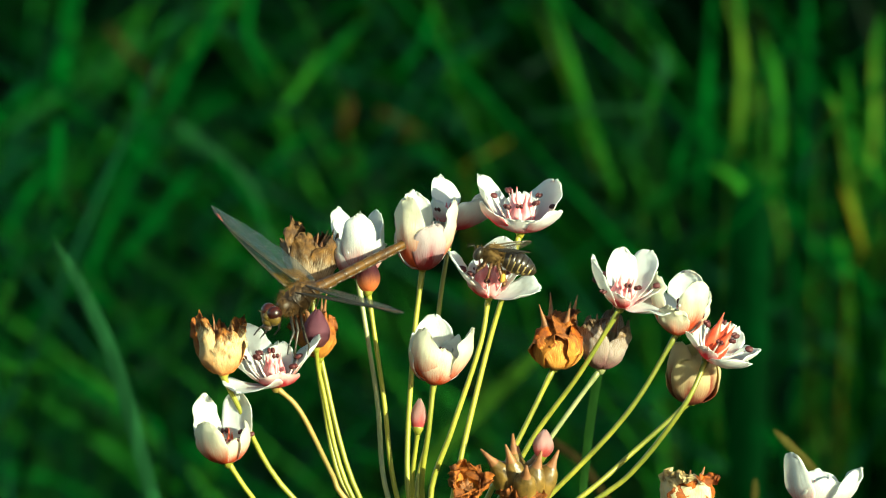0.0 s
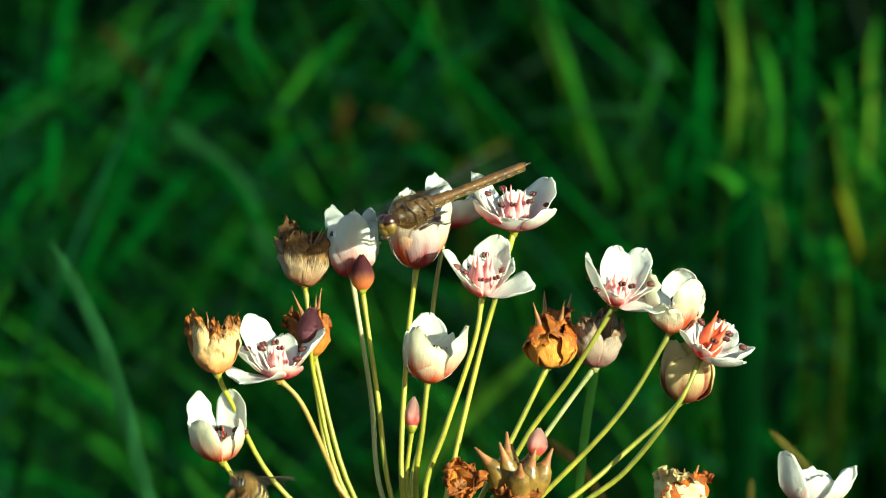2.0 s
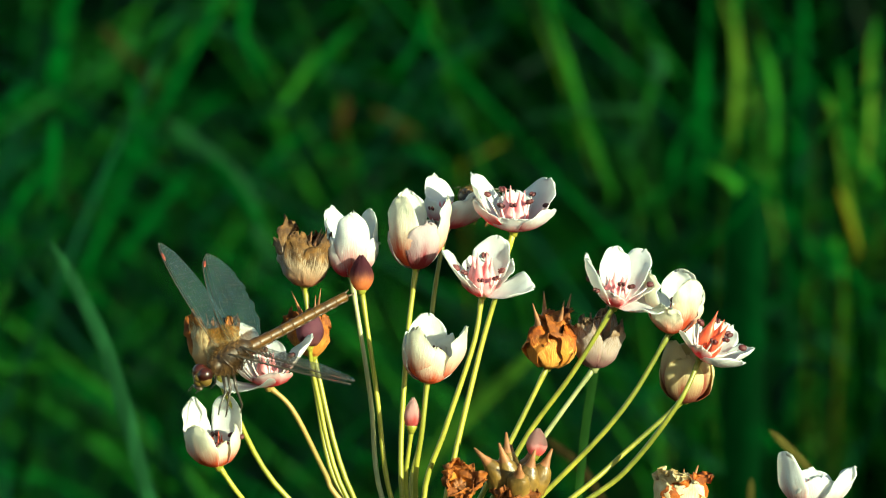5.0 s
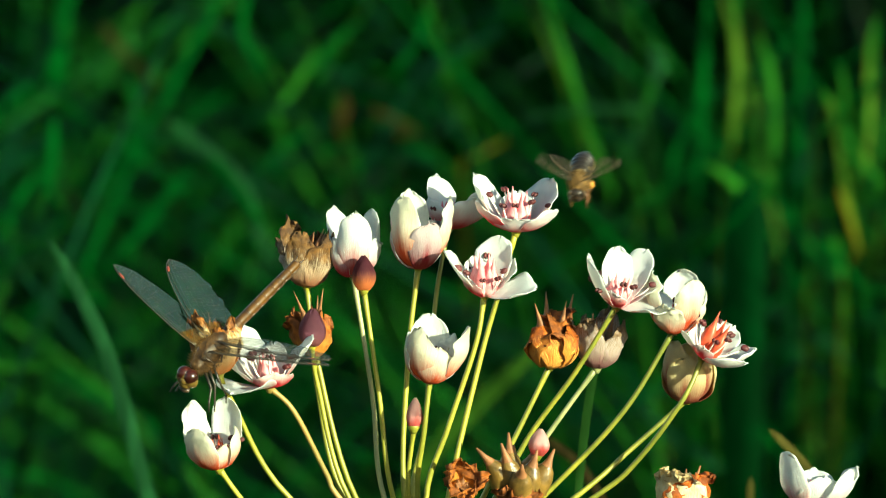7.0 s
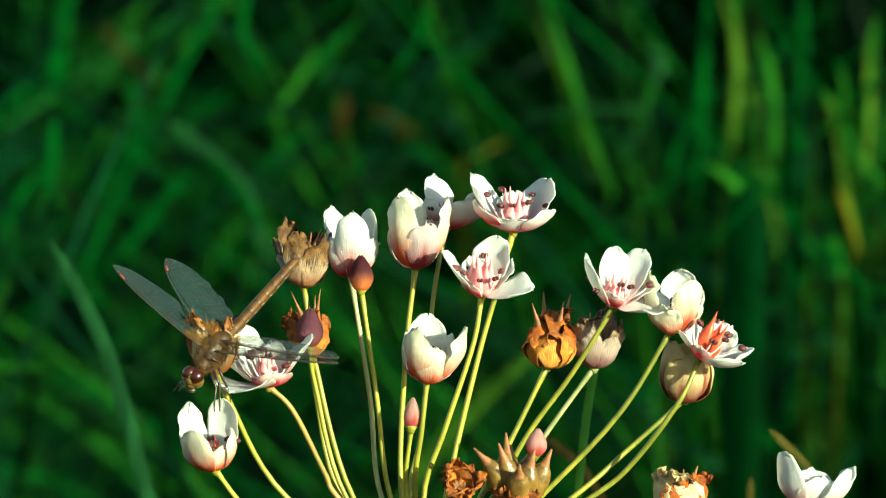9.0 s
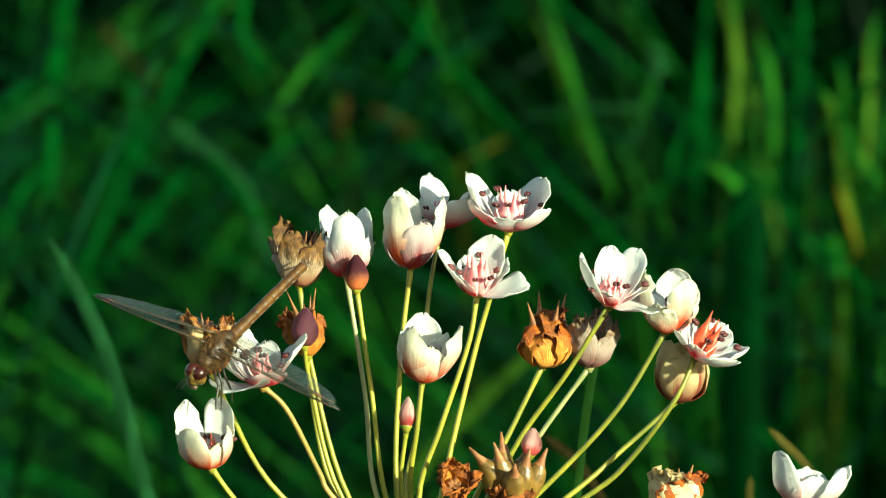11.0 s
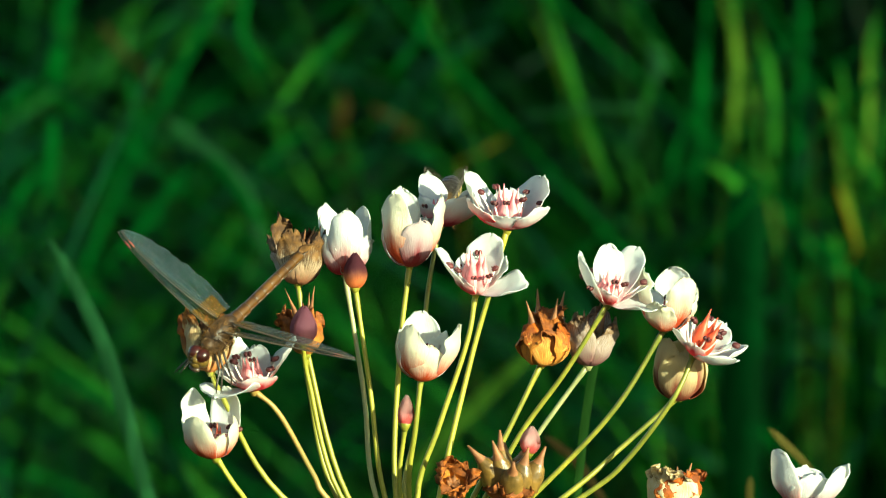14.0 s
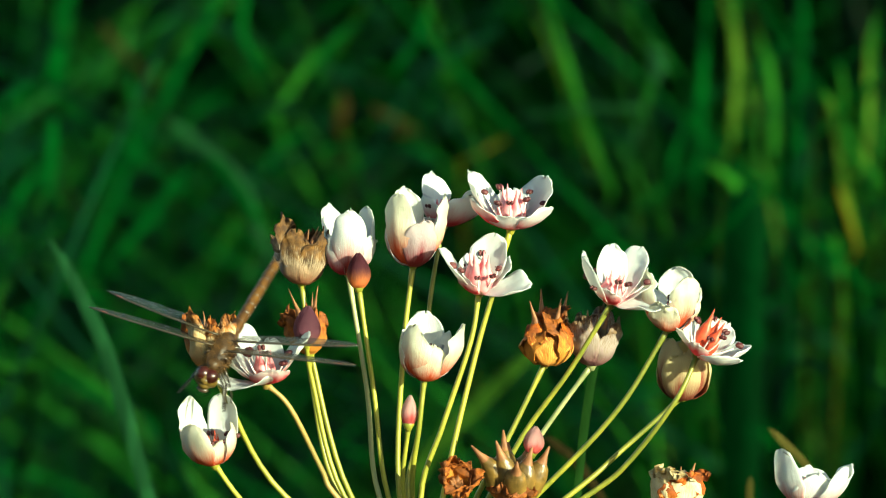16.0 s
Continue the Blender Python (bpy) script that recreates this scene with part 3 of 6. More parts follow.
    single_leaf([(-0.0747, 1.2000, 0.9310), (-0.0569, 1.2000, 0.9386), (-0.0366, 1.2000, 0.9406)], 0.0046, GRASS_MID, a)
    single_leaf([(-0.0462, 1.2000, 0.9501), (-0.0442, 1.2000, 0.9564), (-0.0431, 1.2000, 0.9628)], 0.0046, GRASS_RUST, e)
    single_leaf([(-0.0467, 1.2000, 0.9284), (-0.0264, 1.2000, 0.9373), (-0.0036, 1.2000, 0.9386)], 0.0046, GRASS_MID, a)
    single_leaf([(-0.0883, 1.1000, 0.9625), (-0.0762, 1.1000, 0.9649), (-0.0592, 1.1000, 0.9612)], 0.0039, GRASS_BLUE, a)
    single_leaf([(0.1770, 1.2000, 0.9004), (0.1823, 1.2000, 0.8748), (0.1850, 1.2000, 0.8441)], 0.0033, GRASS_LIGHT, c)
    single_leaf([(0.1500, 1.1000, 0.8747), (0.1550, 1.1000, 0.8551), (0.1696, 1.1000, 0.8502)], 0.0025, GRASS_BLUE, a)
    single_leaf([(-0.0213, 1.2000, 0.9742), (-0.0106, 1.2000, 0.9894), (-0.0061, 1.2000, 1.0046)], 0.0036, GRASS_MID, a)
    single_leaf([(0.03041, 0.06462, 0.93547), (0.03207, 0.06607, 0.95202), (0.03399, 0.06718, 0.96475), (0.03552, 0.06796, 0.97366)], 0.0021, GRASS_STALK, "slender green rush stalk behind the flower head", "rush_stalk", tip=0.05)


leaves()

# ---- the flowering rush ----
CROWN = Vector((-0.00228, -0.00647, 0.92603))
ROOT_X, ROOT_Y = CROWN.x, CROWN.y
ROOT = Vector((ROOT_X, ROOT_Y, 0))
plant = tagged(new("flowering_rush"), "flowering rush with white rose-flushed flowers and withered brown heads", "flower")
plant.location = ROOT


def stalk_and_bracts():
    bm = bmesh.new()
    top = CROWN - ROOT
    line = smooth_line([(0.03, 0.02, 0), (0.02, 0.012, top.z * 0.5), top], 12)
    ring_tube(bm, line, [0.0035 - 0.0008 * i / 11 for i in range(12)], 10)
    part("stalk", bm, STEM, plant)
    for k in range(3):
        bm = bmesh.new()
        a = 2.1 * k + 0.5
        out = Vector((math.cos(a), math.sin(a), 0))
        pts = smooth_line([top, top + out * 0.004 + Vector((0, 0, 0.008)), top + out * 0.012 + Vector((0, 0, 0.018))], 6)
        ring_tube(bm, pts, [0.0028, 0.003, 0.0024, 0.0016, 0.0009, 0.0002], 8, flat=0.3)
        part("bract", bm, WITHER_PALE, plant, "papery brown bract")


stalk_and_bracts()


def petal(length, width, a0, a1, cup, curl=0.0, crumple=0.0, seed=0, nx=12, ny=14, thick=0.00026, ragged=0.0, ease=0.9):
    """A petal with an inner and an outer skin: it leaves its foot at a0 degrees from the flower's axis and ends at a1."""
    bm = bmesh.new()
    lay = bm.loops.layers.uv.new("uv")
    r, z = 0.0007, 0.0
    mid = []
    for j in range(ny + 1):
        s = 1 - (1 - j / ny) ** 1.5
        a = radians(a0 + (a1 - a0) * s ** ease + curl * s ** 4)
        mid.append((r, z, a, s))
        step = length * (1 - (1 - min(1, (j + 1) / ny)) ** 1.5 - s)
        r += math.sin(a) * step
        z += math.cos(a) * step
    skins = []
    for layer in (1, -1):
        grid = []
        for r, z, a, s in mid:
            if s < 0.6:
                w = 0.22 + 0.78 * math.sin(0.5 * math.pi * s / 0.6) ** 1.1
            else:
                w = math.sqrt(max(0.0, 1 - ((s - 0.6) / 0.4) ** 2.3)) * 0.84 + 0.16
            w *= width / 2
            inner = Vector((-math.cos(a), 0, math.sin(a)))
            along = Vector((math.sin(a), 0, math.cos(a)))
            row = []
            for i in range(nx + 1):
                t = 2 * i / nx - 1
                bow = t * w / cup
                p = Vector((r, 0, z)) + Vector((0, cup * math.sin(bow), 0)) + inner * (cup * (1 - math.cos(bow)))
                q = p * 260 + Vector((seed * 3.7, seed * 1.3, 0))
                p += inner * ((0.0004 + 0.0007 * t * t) * noise.noise(q) * s + crumple * noise.noise(q * 1.7) * (0.15 + 1.2 * s))
                p += along * s ** 3 * (0.0004 + ragged) * (noise.noise(Vector((t * 3.4, seed * 5.1, 0))) - 0.5 * t * t)
                p += along * s ** 8 * (0.0003 + 0.5 * ragged) * noise.noise(Vector((t * 8.5, seed * 2.3, 4)))
                p += inner * (0.0009 * abs(t) ** 3 * s * noise.noise(Vector((s * 5.5, seed * 1.9, 7 * (t > 0)))))
                p += inner * (crumple * 0.8 * noise.noise(q * 4.3) * (0.08 + s * s))
                p += Vector((0, crumple * 0.9 * noise.noise(q * 1.3 + Vector((9, 0, 0))) * s, 0))
                row.append(bm.verts.new(p + inner * (layer * thick / 2 * (1 - 0.6 * abs(t) ** 3))))
            grid.append(row)
        skins.append(grid)
    for n, grid in enumerate(skins):
        for j in range(ny):
            for i in range(nx):
                quad = [grid[j][i], grid[j][i + 1], grid[j + 1][i + 1], grid[j + 1][i]]
                uvs = [(i, j), (i + 1, j), (i + 1, j + 1), (i, j + 1)]
                if n:
                    quad.reverse(), uvs.reverse()
                face = bm.faces.new(quad)
                face.material_index = n
                for loop, (a, b) in zip(face.loops, uvs):
                    loop[lay].uv = (a / nx, b / ny)
    a, b = skins
    rim = [(j, 0) for j in range(ny + 1)] + [(ny, i) for i in range(1, nx + 1)] + [(j, nx) for j in range(ny - 1, -1, -1)]
    for (j, i), (m, k) in zip(rim, rim[1:]):
        face = bm.faces.new((a[j][i], a[m][k], b[m][k], b[j][i]))
        for loop, (y, x) in zip(face.loops, ((j, i), (m, k), (m, k), (j, i))):
            loop[lay].uv = (x / nx, y / ny)
    return bm


def flower_base(name, label, base, way, via, stem, radius, lean, spin):
    """The pedicel with the flower's seat at its top. Returns the part and the frame of the flower head in it."""
    crown = CROWN
    top = Vector(base) - crown
    pts = [Vector((0, 0, 0))] + [Vector(p) - crown for p in via] + [top]
    head = Matrix.Translation(top) @ pose(0, 0, 0, 0, lean[0], 0) @ pose(0, 0, 0, lean[1], 0, 0) @ pose(0, 0, 0, 0, 0, spin)
    bm = bmesh.new()
    prof = ((-0.0012, 0.0006), (-0.0005, 0.0009), (0.0003, 0.0014), (0.0010, 0.0011))
    ring_tube(bm, [head @ Vector((0, 0, z)) for z, _ in prof], [r for _, r in prof], 10)
    ob = part(name, bm, stem, plant, label, Matrix.Translation(crown - ROOT))
    bm = bmesh.new()
    line = smooth_line(pts, 22)
    ring_tube(bm, line, [radius * (1.05 - 0.2 * i / 21) * (1.25 if i > 19 else 1) for i in range(22)], 8)
    part("pedicel", bm, stem, ob)
    return ob, head


def stamen(length, tilt, side, ob, head, anther=1.0, mat=None):
    bm = bmesh.new()
    m = pose(0, 0, 0, 0, 0, side) @ pose(0.0009, 0, 0.0006, 0, tilt, 0)
    pts = [m @ Vector((0.0006 * math.sin(3 * k / 4), 0, length * k / 4)) for k in range(5)]
    ring_tube(bm, pts, [0.0003, 0.00024, 0.0002, 0.00017, 0.00014], 5, 0)
    turn = (m.to_3x3().to_4x4()) @ pose(0, 0, 0, 0, 35, 0)
    for y in (-0.00042, 0.00042):
        blob(bm, pts[-1] + turn.to_3x3() @ Vector((0, y * anther, 0)), (0.00055 * anther, 0.00044 * anther, 0.00084 * anther), 1, 8, 6, turn)
    return part("stamen", bm, [mat or FILAMENT, ANTHER], ob, at=head)


def carpel(height, width, tilt, side, ob, head, mat, plump=False, name="carpel", hook=0.0, tipmat=None):
    bm = bmesh.new()
    m = pose(0, 0, 0, 0, 0, side) @ pose(width * 0.75, 0, 0.0005, 0, tilt, 0)
    prof = ((0, 0.55), (0.15, 0.9), (0.32, 1.0), (0.5, 0.85), (0.62, 0.55), (0.72, 0.3), (0.86, 0.15), (1.0, 0.05))
    if plump:
        prof = ((0, 0.5), (0.13, 0.85), (0.32, 1.0), (0.5, 0.98), (0.62, 0.78), (0.7, 0.46), (0.82, 0.25), (1.0, 0.08))
    pts = [m @ Vector((hook * height * max(0, s - 0.55), 0, s * height)) for s, _ in prof]
    ring_tube(bm, pts, [w * width for _, w in prof], 8, 0, 0.85)
    if tipmat:
        for f in bm.faces:
            if sum((v.co - pts[0]).length for v in f.verts) / len(f.verts) > (0.7 if plump else 0.62) * height:
                f.material_index = 1
    return part(name, bm, [mat, tipmat or mat], ob, at=head)


COUNT = [0]


def seed():
    COUNT[0] += 1
    return COUNT[0]


def open_flower(base, via, lean, spin, petals, size=1.0, carpels=CARPEL, stem=STEM, radius=0.0006, label="", tall=0.0064, ease=0.9, pistils=6, reach=1.0, rosy=(), girth=0.0017, skin=PETAL_OUT):
    """A wide open flower; petals: rows of side, opening at foot, at tip, length, width."""
    ob, head = flower_base("flower", label or "open white flower with dark red anthers", base, None, via, stem, radius, lean, spin)
    r = random.Random(seed())
    for side, a0, a1, length, width in petals:
        bm = petal(length * size, width * size, a0, a1, width * size * 0.75, r.uniform(-14, 10), 0.00018, seed(), ragged=0.0004, ease=ease)
        part("petal", bm, [PETAL_IN, SMALL_OUT if side in rosy else skin], ob, at=head @ pose(0, 0, 0.0003, 0, 0, side))
    for k in range(8):
        stamen(reach * size * r.uniform(0.0062, 0.0088), r.uniform(24, 52), 45 * k + r.uniform(-10, 10), ob, head, r.uniform(0.85, 1.08))
    for k in range(pistils):
        carpel(size * tall * r.uniform(0.9, 1.1), girth * size, 5, 60 * k, ob, head, carpels)
    return ob


def cup_flower(base, via, lean, spin, length, width, closing=-14, gap=(), outer=TEPAL_OUT, stem=STEM, radius=0.0006, label="", bulge=82, short=0.8, skin=PETAL_OUT, crumple=0.00022, inner=PETAL_IN):
    """A half-closed flower like a small tulip; gap: sides of petals that stand open."""
    ob, head = flower_base("closed_flower", label or "half-closed white flower flushed with rose", base, None, via, stem, radius, lean, spin)
    r = random.Random(seed())
    for k in range(6):
        inside = k % 2
        a1 = closing + r.uniform(-5, 5) + (17 if k in gap else 0) + (0 if inside else 12)
        l = length * r.uniform(0.94, 1.06) * (1 if inside else short)
        bm = petal(l, width * (1.0 if inside else 0.85), bulge + r.uniform(-4, 4) + (0 if inside else 11), a1, width * 0.52, r.uniform(-8, 14), crumple, seed(), ragged=0.0006, ease=0.6)
        part("petal" if inside else "outer_petal", bm, [inner, skin if inside else outer], ob, at=head @ pose(0, 0, 0 if inside else -0.0004, 0, 0, 60 * k + r.uniform(-6, 6)))
    for k in range(6):
        stamen(0.0055, r.uniform(6, 18), 60 * k + 20, ob, head, 0.9)
    for k in range(6):
        carpel(0.005, 0.00095, 4, 60 * k, ob, head, CARPEL)
    return ob


def withered_flower(base, via, lean, spin, length, width, material, inner=CAPSULE, stem=STEM, radius=0.0006, label="", closing=-24, tips=True, crumple=0.0008, bulge=66, beaks=0.011, fat=0.17, spread=5, pods=6, plump=False):
    """A faded flower: shrivelled petals round swelling capsules with beaks."""
    ob, head = flower_base("withered_flower", label or "withered flower with shrivelled brown petals", base, None, via, stem, radius, lean, spin)
    r = random.Random(seed())
    for k in range(6):
        bm = petal(length * r.uniform(0.75, 1.1), width * r.uniform(0.85, 1.05), bulge + r.uniform(-6, 6), closing + r.uniform(-14, 16), width * 0.5, r.uniform(-20, 60), crumple, seed(), 12, 18, ragged=0.0022, ease=0.62)
        skin = material[k] if isinstance(material, tuple) else material
        part("withered_petal", bm, [skin, skin], ob, at=head @ pose(0, 0, 0, 0, 0, 60 * k + r.uniform(-8, 8)))
    for k in range(pods):
        carpel(beaks * r.uniform(0.85, 1.12), width * fat, spread * (0.4 + 0.9 * (k % 2) if plump else 1) + r.uniform(-4, 4), (360 / pods) * k + 30 + r.uniform(-12, 12), ob, head, inner, plump, hook=r.uniform(-0.1, 0.4), tipmat=BEAK)
    return ob


def bud(base, via, lean, length, width, material, stem=STEM, radius=0.00055, label=""):
    """A closed bud: three scales that clasp one another round a core and meet in a point."""
    ob, head = flower_base("bud", label or "closed pointed rose bud", base, None, via, stem, radius, lean, 20)
    girth = lambda s: width / 2 * (math.sin(math.pi * min(1, 0.12 + 0.85 * s)) ** 0.75 * (1 - 0.26 * s) * 1.1 + 0.01)
    for k in range(3):
        bm = bmesh.new()
        uv = bm.loops.layers.uv.new("uv")
        rows = []
        for j in range(11):
            s = j / 10
            half = radians(78) * (1 - 0.35 * s)
            ring = []
            for i in range(9):
                a = half * (i / 4 - 1)
                r = girth(s) * (1.02 + 0.05 * (i / 8) + 0.012 * noise.noise(Vector((a * 2, s * 3, k))))
                ring.append(bm.verts.new((r * math.cos(a), r * math.sin(a), s * length * (1.03 - 0.05 * abs(i / 4 - 1)))))
            rows.append(ring)
        for j in range(10):
            for i in range(8):
                f = bm.faces.new((rows[j][i], rows[j][i + 1], rows[j + 1][i + 1], rows[j + 1][i]))
                for loop, (x, y) in zip(f.loops, ((i, j), (i + 1, j), (i + 1, j + 1), (i, j + 1))):
                    loop[uv].uv = (x / 8, y / 10)
        geom = bmesh.ops.solidify(bm, geom=bm.faces[:], thickness=0.00012)
        part("bud_scale", bm, material, ob, at=head @ pose(0, 0, 0, 0, 0, 120 * k - 90))
    bm = bmesh.new()
    ring_tube(bm, [(0, 0, s / 8 * length) for s in range(9)], [girth(s / 8) * 0.97 for s in range(9)], 12)
    uv = bm.loops.layers.uv.new("uv")
    for f in bm.faces:
        for loop in f.loops:
            c = loop.vert.co
            loop[uv].uv = (0.2, c.z / length)
    part("bud_core", bm, material, ob, at=head)
    return ob


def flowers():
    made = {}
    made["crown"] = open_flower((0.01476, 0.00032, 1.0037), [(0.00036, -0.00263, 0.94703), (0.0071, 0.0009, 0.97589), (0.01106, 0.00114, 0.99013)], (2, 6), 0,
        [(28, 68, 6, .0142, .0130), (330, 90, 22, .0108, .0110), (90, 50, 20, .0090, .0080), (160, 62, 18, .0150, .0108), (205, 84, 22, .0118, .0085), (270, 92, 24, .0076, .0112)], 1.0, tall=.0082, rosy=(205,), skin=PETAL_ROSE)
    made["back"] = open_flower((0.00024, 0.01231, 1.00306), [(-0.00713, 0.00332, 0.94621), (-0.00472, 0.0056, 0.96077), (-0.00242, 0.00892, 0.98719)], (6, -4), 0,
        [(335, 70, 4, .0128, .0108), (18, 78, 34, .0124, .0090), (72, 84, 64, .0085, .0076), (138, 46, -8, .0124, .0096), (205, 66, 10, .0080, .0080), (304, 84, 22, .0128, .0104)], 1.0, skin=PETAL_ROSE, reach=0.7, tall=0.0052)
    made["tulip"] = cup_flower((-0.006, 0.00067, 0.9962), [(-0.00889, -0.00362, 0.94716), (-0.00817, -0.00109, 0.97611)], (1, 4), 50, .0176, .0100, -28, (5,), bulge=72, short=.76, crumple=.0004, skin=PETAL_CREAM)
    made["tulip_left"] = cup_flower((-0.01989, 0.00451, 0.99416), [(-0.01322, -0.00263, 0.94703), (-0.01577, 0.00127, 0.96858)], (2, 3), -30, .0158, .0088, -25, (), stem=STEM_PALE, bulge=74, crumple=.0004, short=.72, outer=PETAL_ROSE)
    made["bud_left"] = bud((-0.01747, -0.00374, 0.99168), [(-0.01128, -0.00461, 0.9473), (-0.01425, -0.0047, 0.96928)], (0, 0), .0072, .0049, BUD_LIT_FOOT, label="closed purple bud with sun on its foot put into the colour")
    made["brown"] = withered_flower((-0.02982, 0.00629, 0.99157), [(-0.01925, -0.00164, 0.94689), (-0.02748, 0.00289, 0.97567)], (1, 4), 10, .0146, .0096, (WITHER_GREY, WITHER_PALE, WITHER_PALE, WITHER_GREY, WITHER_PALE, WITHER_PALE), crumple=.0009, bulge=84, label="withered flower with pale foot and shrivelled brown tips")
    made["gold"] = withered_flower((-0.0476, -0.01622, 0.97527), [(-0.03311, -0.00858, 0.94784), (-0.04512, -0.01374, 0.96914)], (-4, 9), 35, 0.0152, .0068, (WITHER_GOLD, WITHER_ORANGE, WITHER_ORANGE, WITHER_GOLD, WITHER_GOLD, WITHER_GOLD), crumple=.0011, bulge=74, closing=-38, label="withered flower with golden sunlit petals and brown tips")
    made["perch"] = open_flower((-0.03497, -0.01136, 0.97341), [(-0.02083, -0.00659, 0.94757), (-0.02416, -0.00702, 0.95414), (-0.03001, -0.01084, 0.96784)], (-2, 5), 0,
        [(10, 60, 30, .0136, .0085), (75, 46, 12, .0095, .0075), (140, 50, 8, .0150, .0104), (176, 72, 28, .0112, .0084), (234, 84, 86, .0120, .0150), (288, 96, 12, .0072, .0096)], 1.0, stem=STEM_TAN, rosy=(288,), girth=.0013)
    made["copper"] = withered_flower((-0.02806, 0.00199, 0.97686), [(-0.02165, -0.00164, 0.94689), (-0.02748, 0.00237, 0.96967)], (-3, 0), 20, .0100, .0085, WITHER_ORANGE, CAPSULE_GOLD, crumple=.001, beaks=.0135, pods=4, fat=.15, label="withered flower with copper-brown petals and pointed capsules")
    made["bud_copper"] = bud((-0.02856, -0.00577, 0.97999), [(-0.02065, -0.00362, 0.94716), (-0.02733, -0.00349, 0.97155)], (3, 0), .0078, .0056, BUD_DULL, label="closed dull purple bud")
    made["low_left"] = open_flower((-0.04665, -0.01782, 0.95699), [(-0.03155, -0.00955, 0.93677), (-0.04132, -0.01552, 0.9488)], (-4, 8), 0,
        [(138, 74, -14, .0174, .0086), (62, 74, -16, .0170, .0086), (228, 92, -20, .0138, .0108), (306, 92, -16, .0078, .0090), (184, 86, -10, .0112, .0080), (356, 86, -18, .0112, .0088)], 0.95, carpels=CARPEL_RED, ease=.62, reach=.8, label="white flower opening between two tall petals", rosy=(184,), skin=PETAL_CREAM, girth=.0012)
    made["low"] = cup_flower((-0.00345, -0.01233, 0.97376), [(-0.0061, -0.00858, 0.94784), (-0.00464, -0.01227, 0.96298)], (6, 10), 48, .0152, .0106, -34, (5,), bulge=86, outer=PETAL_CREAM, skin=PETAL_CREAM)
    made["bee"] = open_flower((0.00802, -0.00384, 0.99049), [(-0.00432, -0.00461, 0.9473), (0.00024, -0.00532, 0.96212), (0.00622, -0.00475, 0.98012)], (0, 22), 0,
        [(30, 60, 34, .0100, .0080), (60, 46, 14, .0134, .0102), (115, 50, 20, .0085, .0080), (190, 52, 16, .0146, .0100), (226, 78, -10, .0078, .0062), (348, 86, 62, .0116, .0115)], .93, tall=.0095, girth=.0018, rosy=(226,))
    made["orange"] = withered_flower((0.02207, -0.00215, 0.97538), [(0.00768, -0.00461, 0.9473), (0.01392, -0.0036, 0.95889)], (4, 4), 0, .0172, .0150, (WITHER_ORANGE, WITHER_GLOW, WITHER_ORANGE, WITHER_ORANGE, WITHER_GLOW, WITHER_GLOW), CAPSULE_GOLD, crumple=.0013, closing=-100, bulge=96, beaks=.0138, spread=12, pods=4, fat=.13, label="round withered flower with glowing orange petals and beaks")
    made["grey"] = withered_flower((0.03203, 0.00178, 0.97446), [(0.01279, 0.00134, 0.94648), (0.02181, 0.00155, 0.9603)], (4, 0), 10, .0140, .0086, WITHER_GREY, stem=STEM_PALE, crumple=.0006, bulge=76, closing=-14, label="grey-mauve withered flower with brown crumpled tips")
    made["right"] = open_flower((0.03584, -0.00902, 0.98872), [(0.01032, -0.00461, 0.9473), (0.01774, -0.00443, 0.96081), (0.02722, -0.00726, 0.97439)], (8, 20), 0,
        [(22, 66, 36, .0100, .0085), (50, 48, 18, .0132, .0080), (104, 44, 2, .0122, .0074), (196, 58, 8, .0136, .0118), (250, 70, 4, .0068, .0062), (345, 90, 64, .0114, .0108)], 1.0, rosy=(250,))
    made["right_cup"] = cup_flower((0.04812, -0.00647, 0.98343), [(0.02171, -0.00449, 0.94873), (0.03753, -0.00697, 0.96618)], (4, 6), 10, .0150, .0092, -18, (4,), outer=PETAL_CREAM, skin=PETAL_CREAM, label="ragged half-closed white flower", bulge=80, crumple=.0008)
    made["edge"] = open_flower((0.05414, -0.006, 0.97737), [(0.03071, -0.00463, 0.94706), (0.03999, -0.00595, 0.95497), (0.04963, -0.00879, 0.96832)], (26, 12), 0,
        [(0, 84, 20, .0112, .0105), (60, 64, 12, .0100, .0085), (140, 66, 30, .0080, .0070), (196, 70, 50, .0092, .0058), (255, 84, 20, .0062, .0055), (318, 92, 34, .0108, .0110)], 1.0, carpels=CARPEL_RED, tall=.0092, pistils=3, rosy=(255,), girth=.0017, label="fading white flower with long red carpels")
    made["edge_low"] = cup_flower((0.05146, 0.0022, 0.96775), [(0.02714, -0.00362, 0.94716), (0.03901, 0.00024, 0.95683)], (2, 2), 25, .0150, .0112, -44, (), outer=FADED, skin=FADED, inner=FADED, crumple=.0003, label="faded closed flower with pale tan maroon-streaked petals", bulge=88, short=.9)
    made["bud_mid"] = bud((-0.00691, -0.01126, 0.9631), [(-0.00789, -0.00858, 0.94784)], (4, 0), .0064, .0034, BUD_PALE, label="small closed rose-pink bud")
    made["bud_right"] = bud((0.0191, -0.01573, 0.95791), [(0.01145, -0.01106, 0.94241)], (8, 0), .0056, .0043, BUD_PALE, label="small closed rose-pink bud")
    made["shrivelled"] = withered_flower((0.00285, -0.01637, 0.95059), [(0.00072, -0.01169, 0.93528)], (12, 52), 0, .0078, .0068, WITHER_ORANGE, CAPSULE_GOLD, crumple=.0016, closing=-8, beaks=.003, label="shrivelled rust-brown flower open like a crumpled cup")
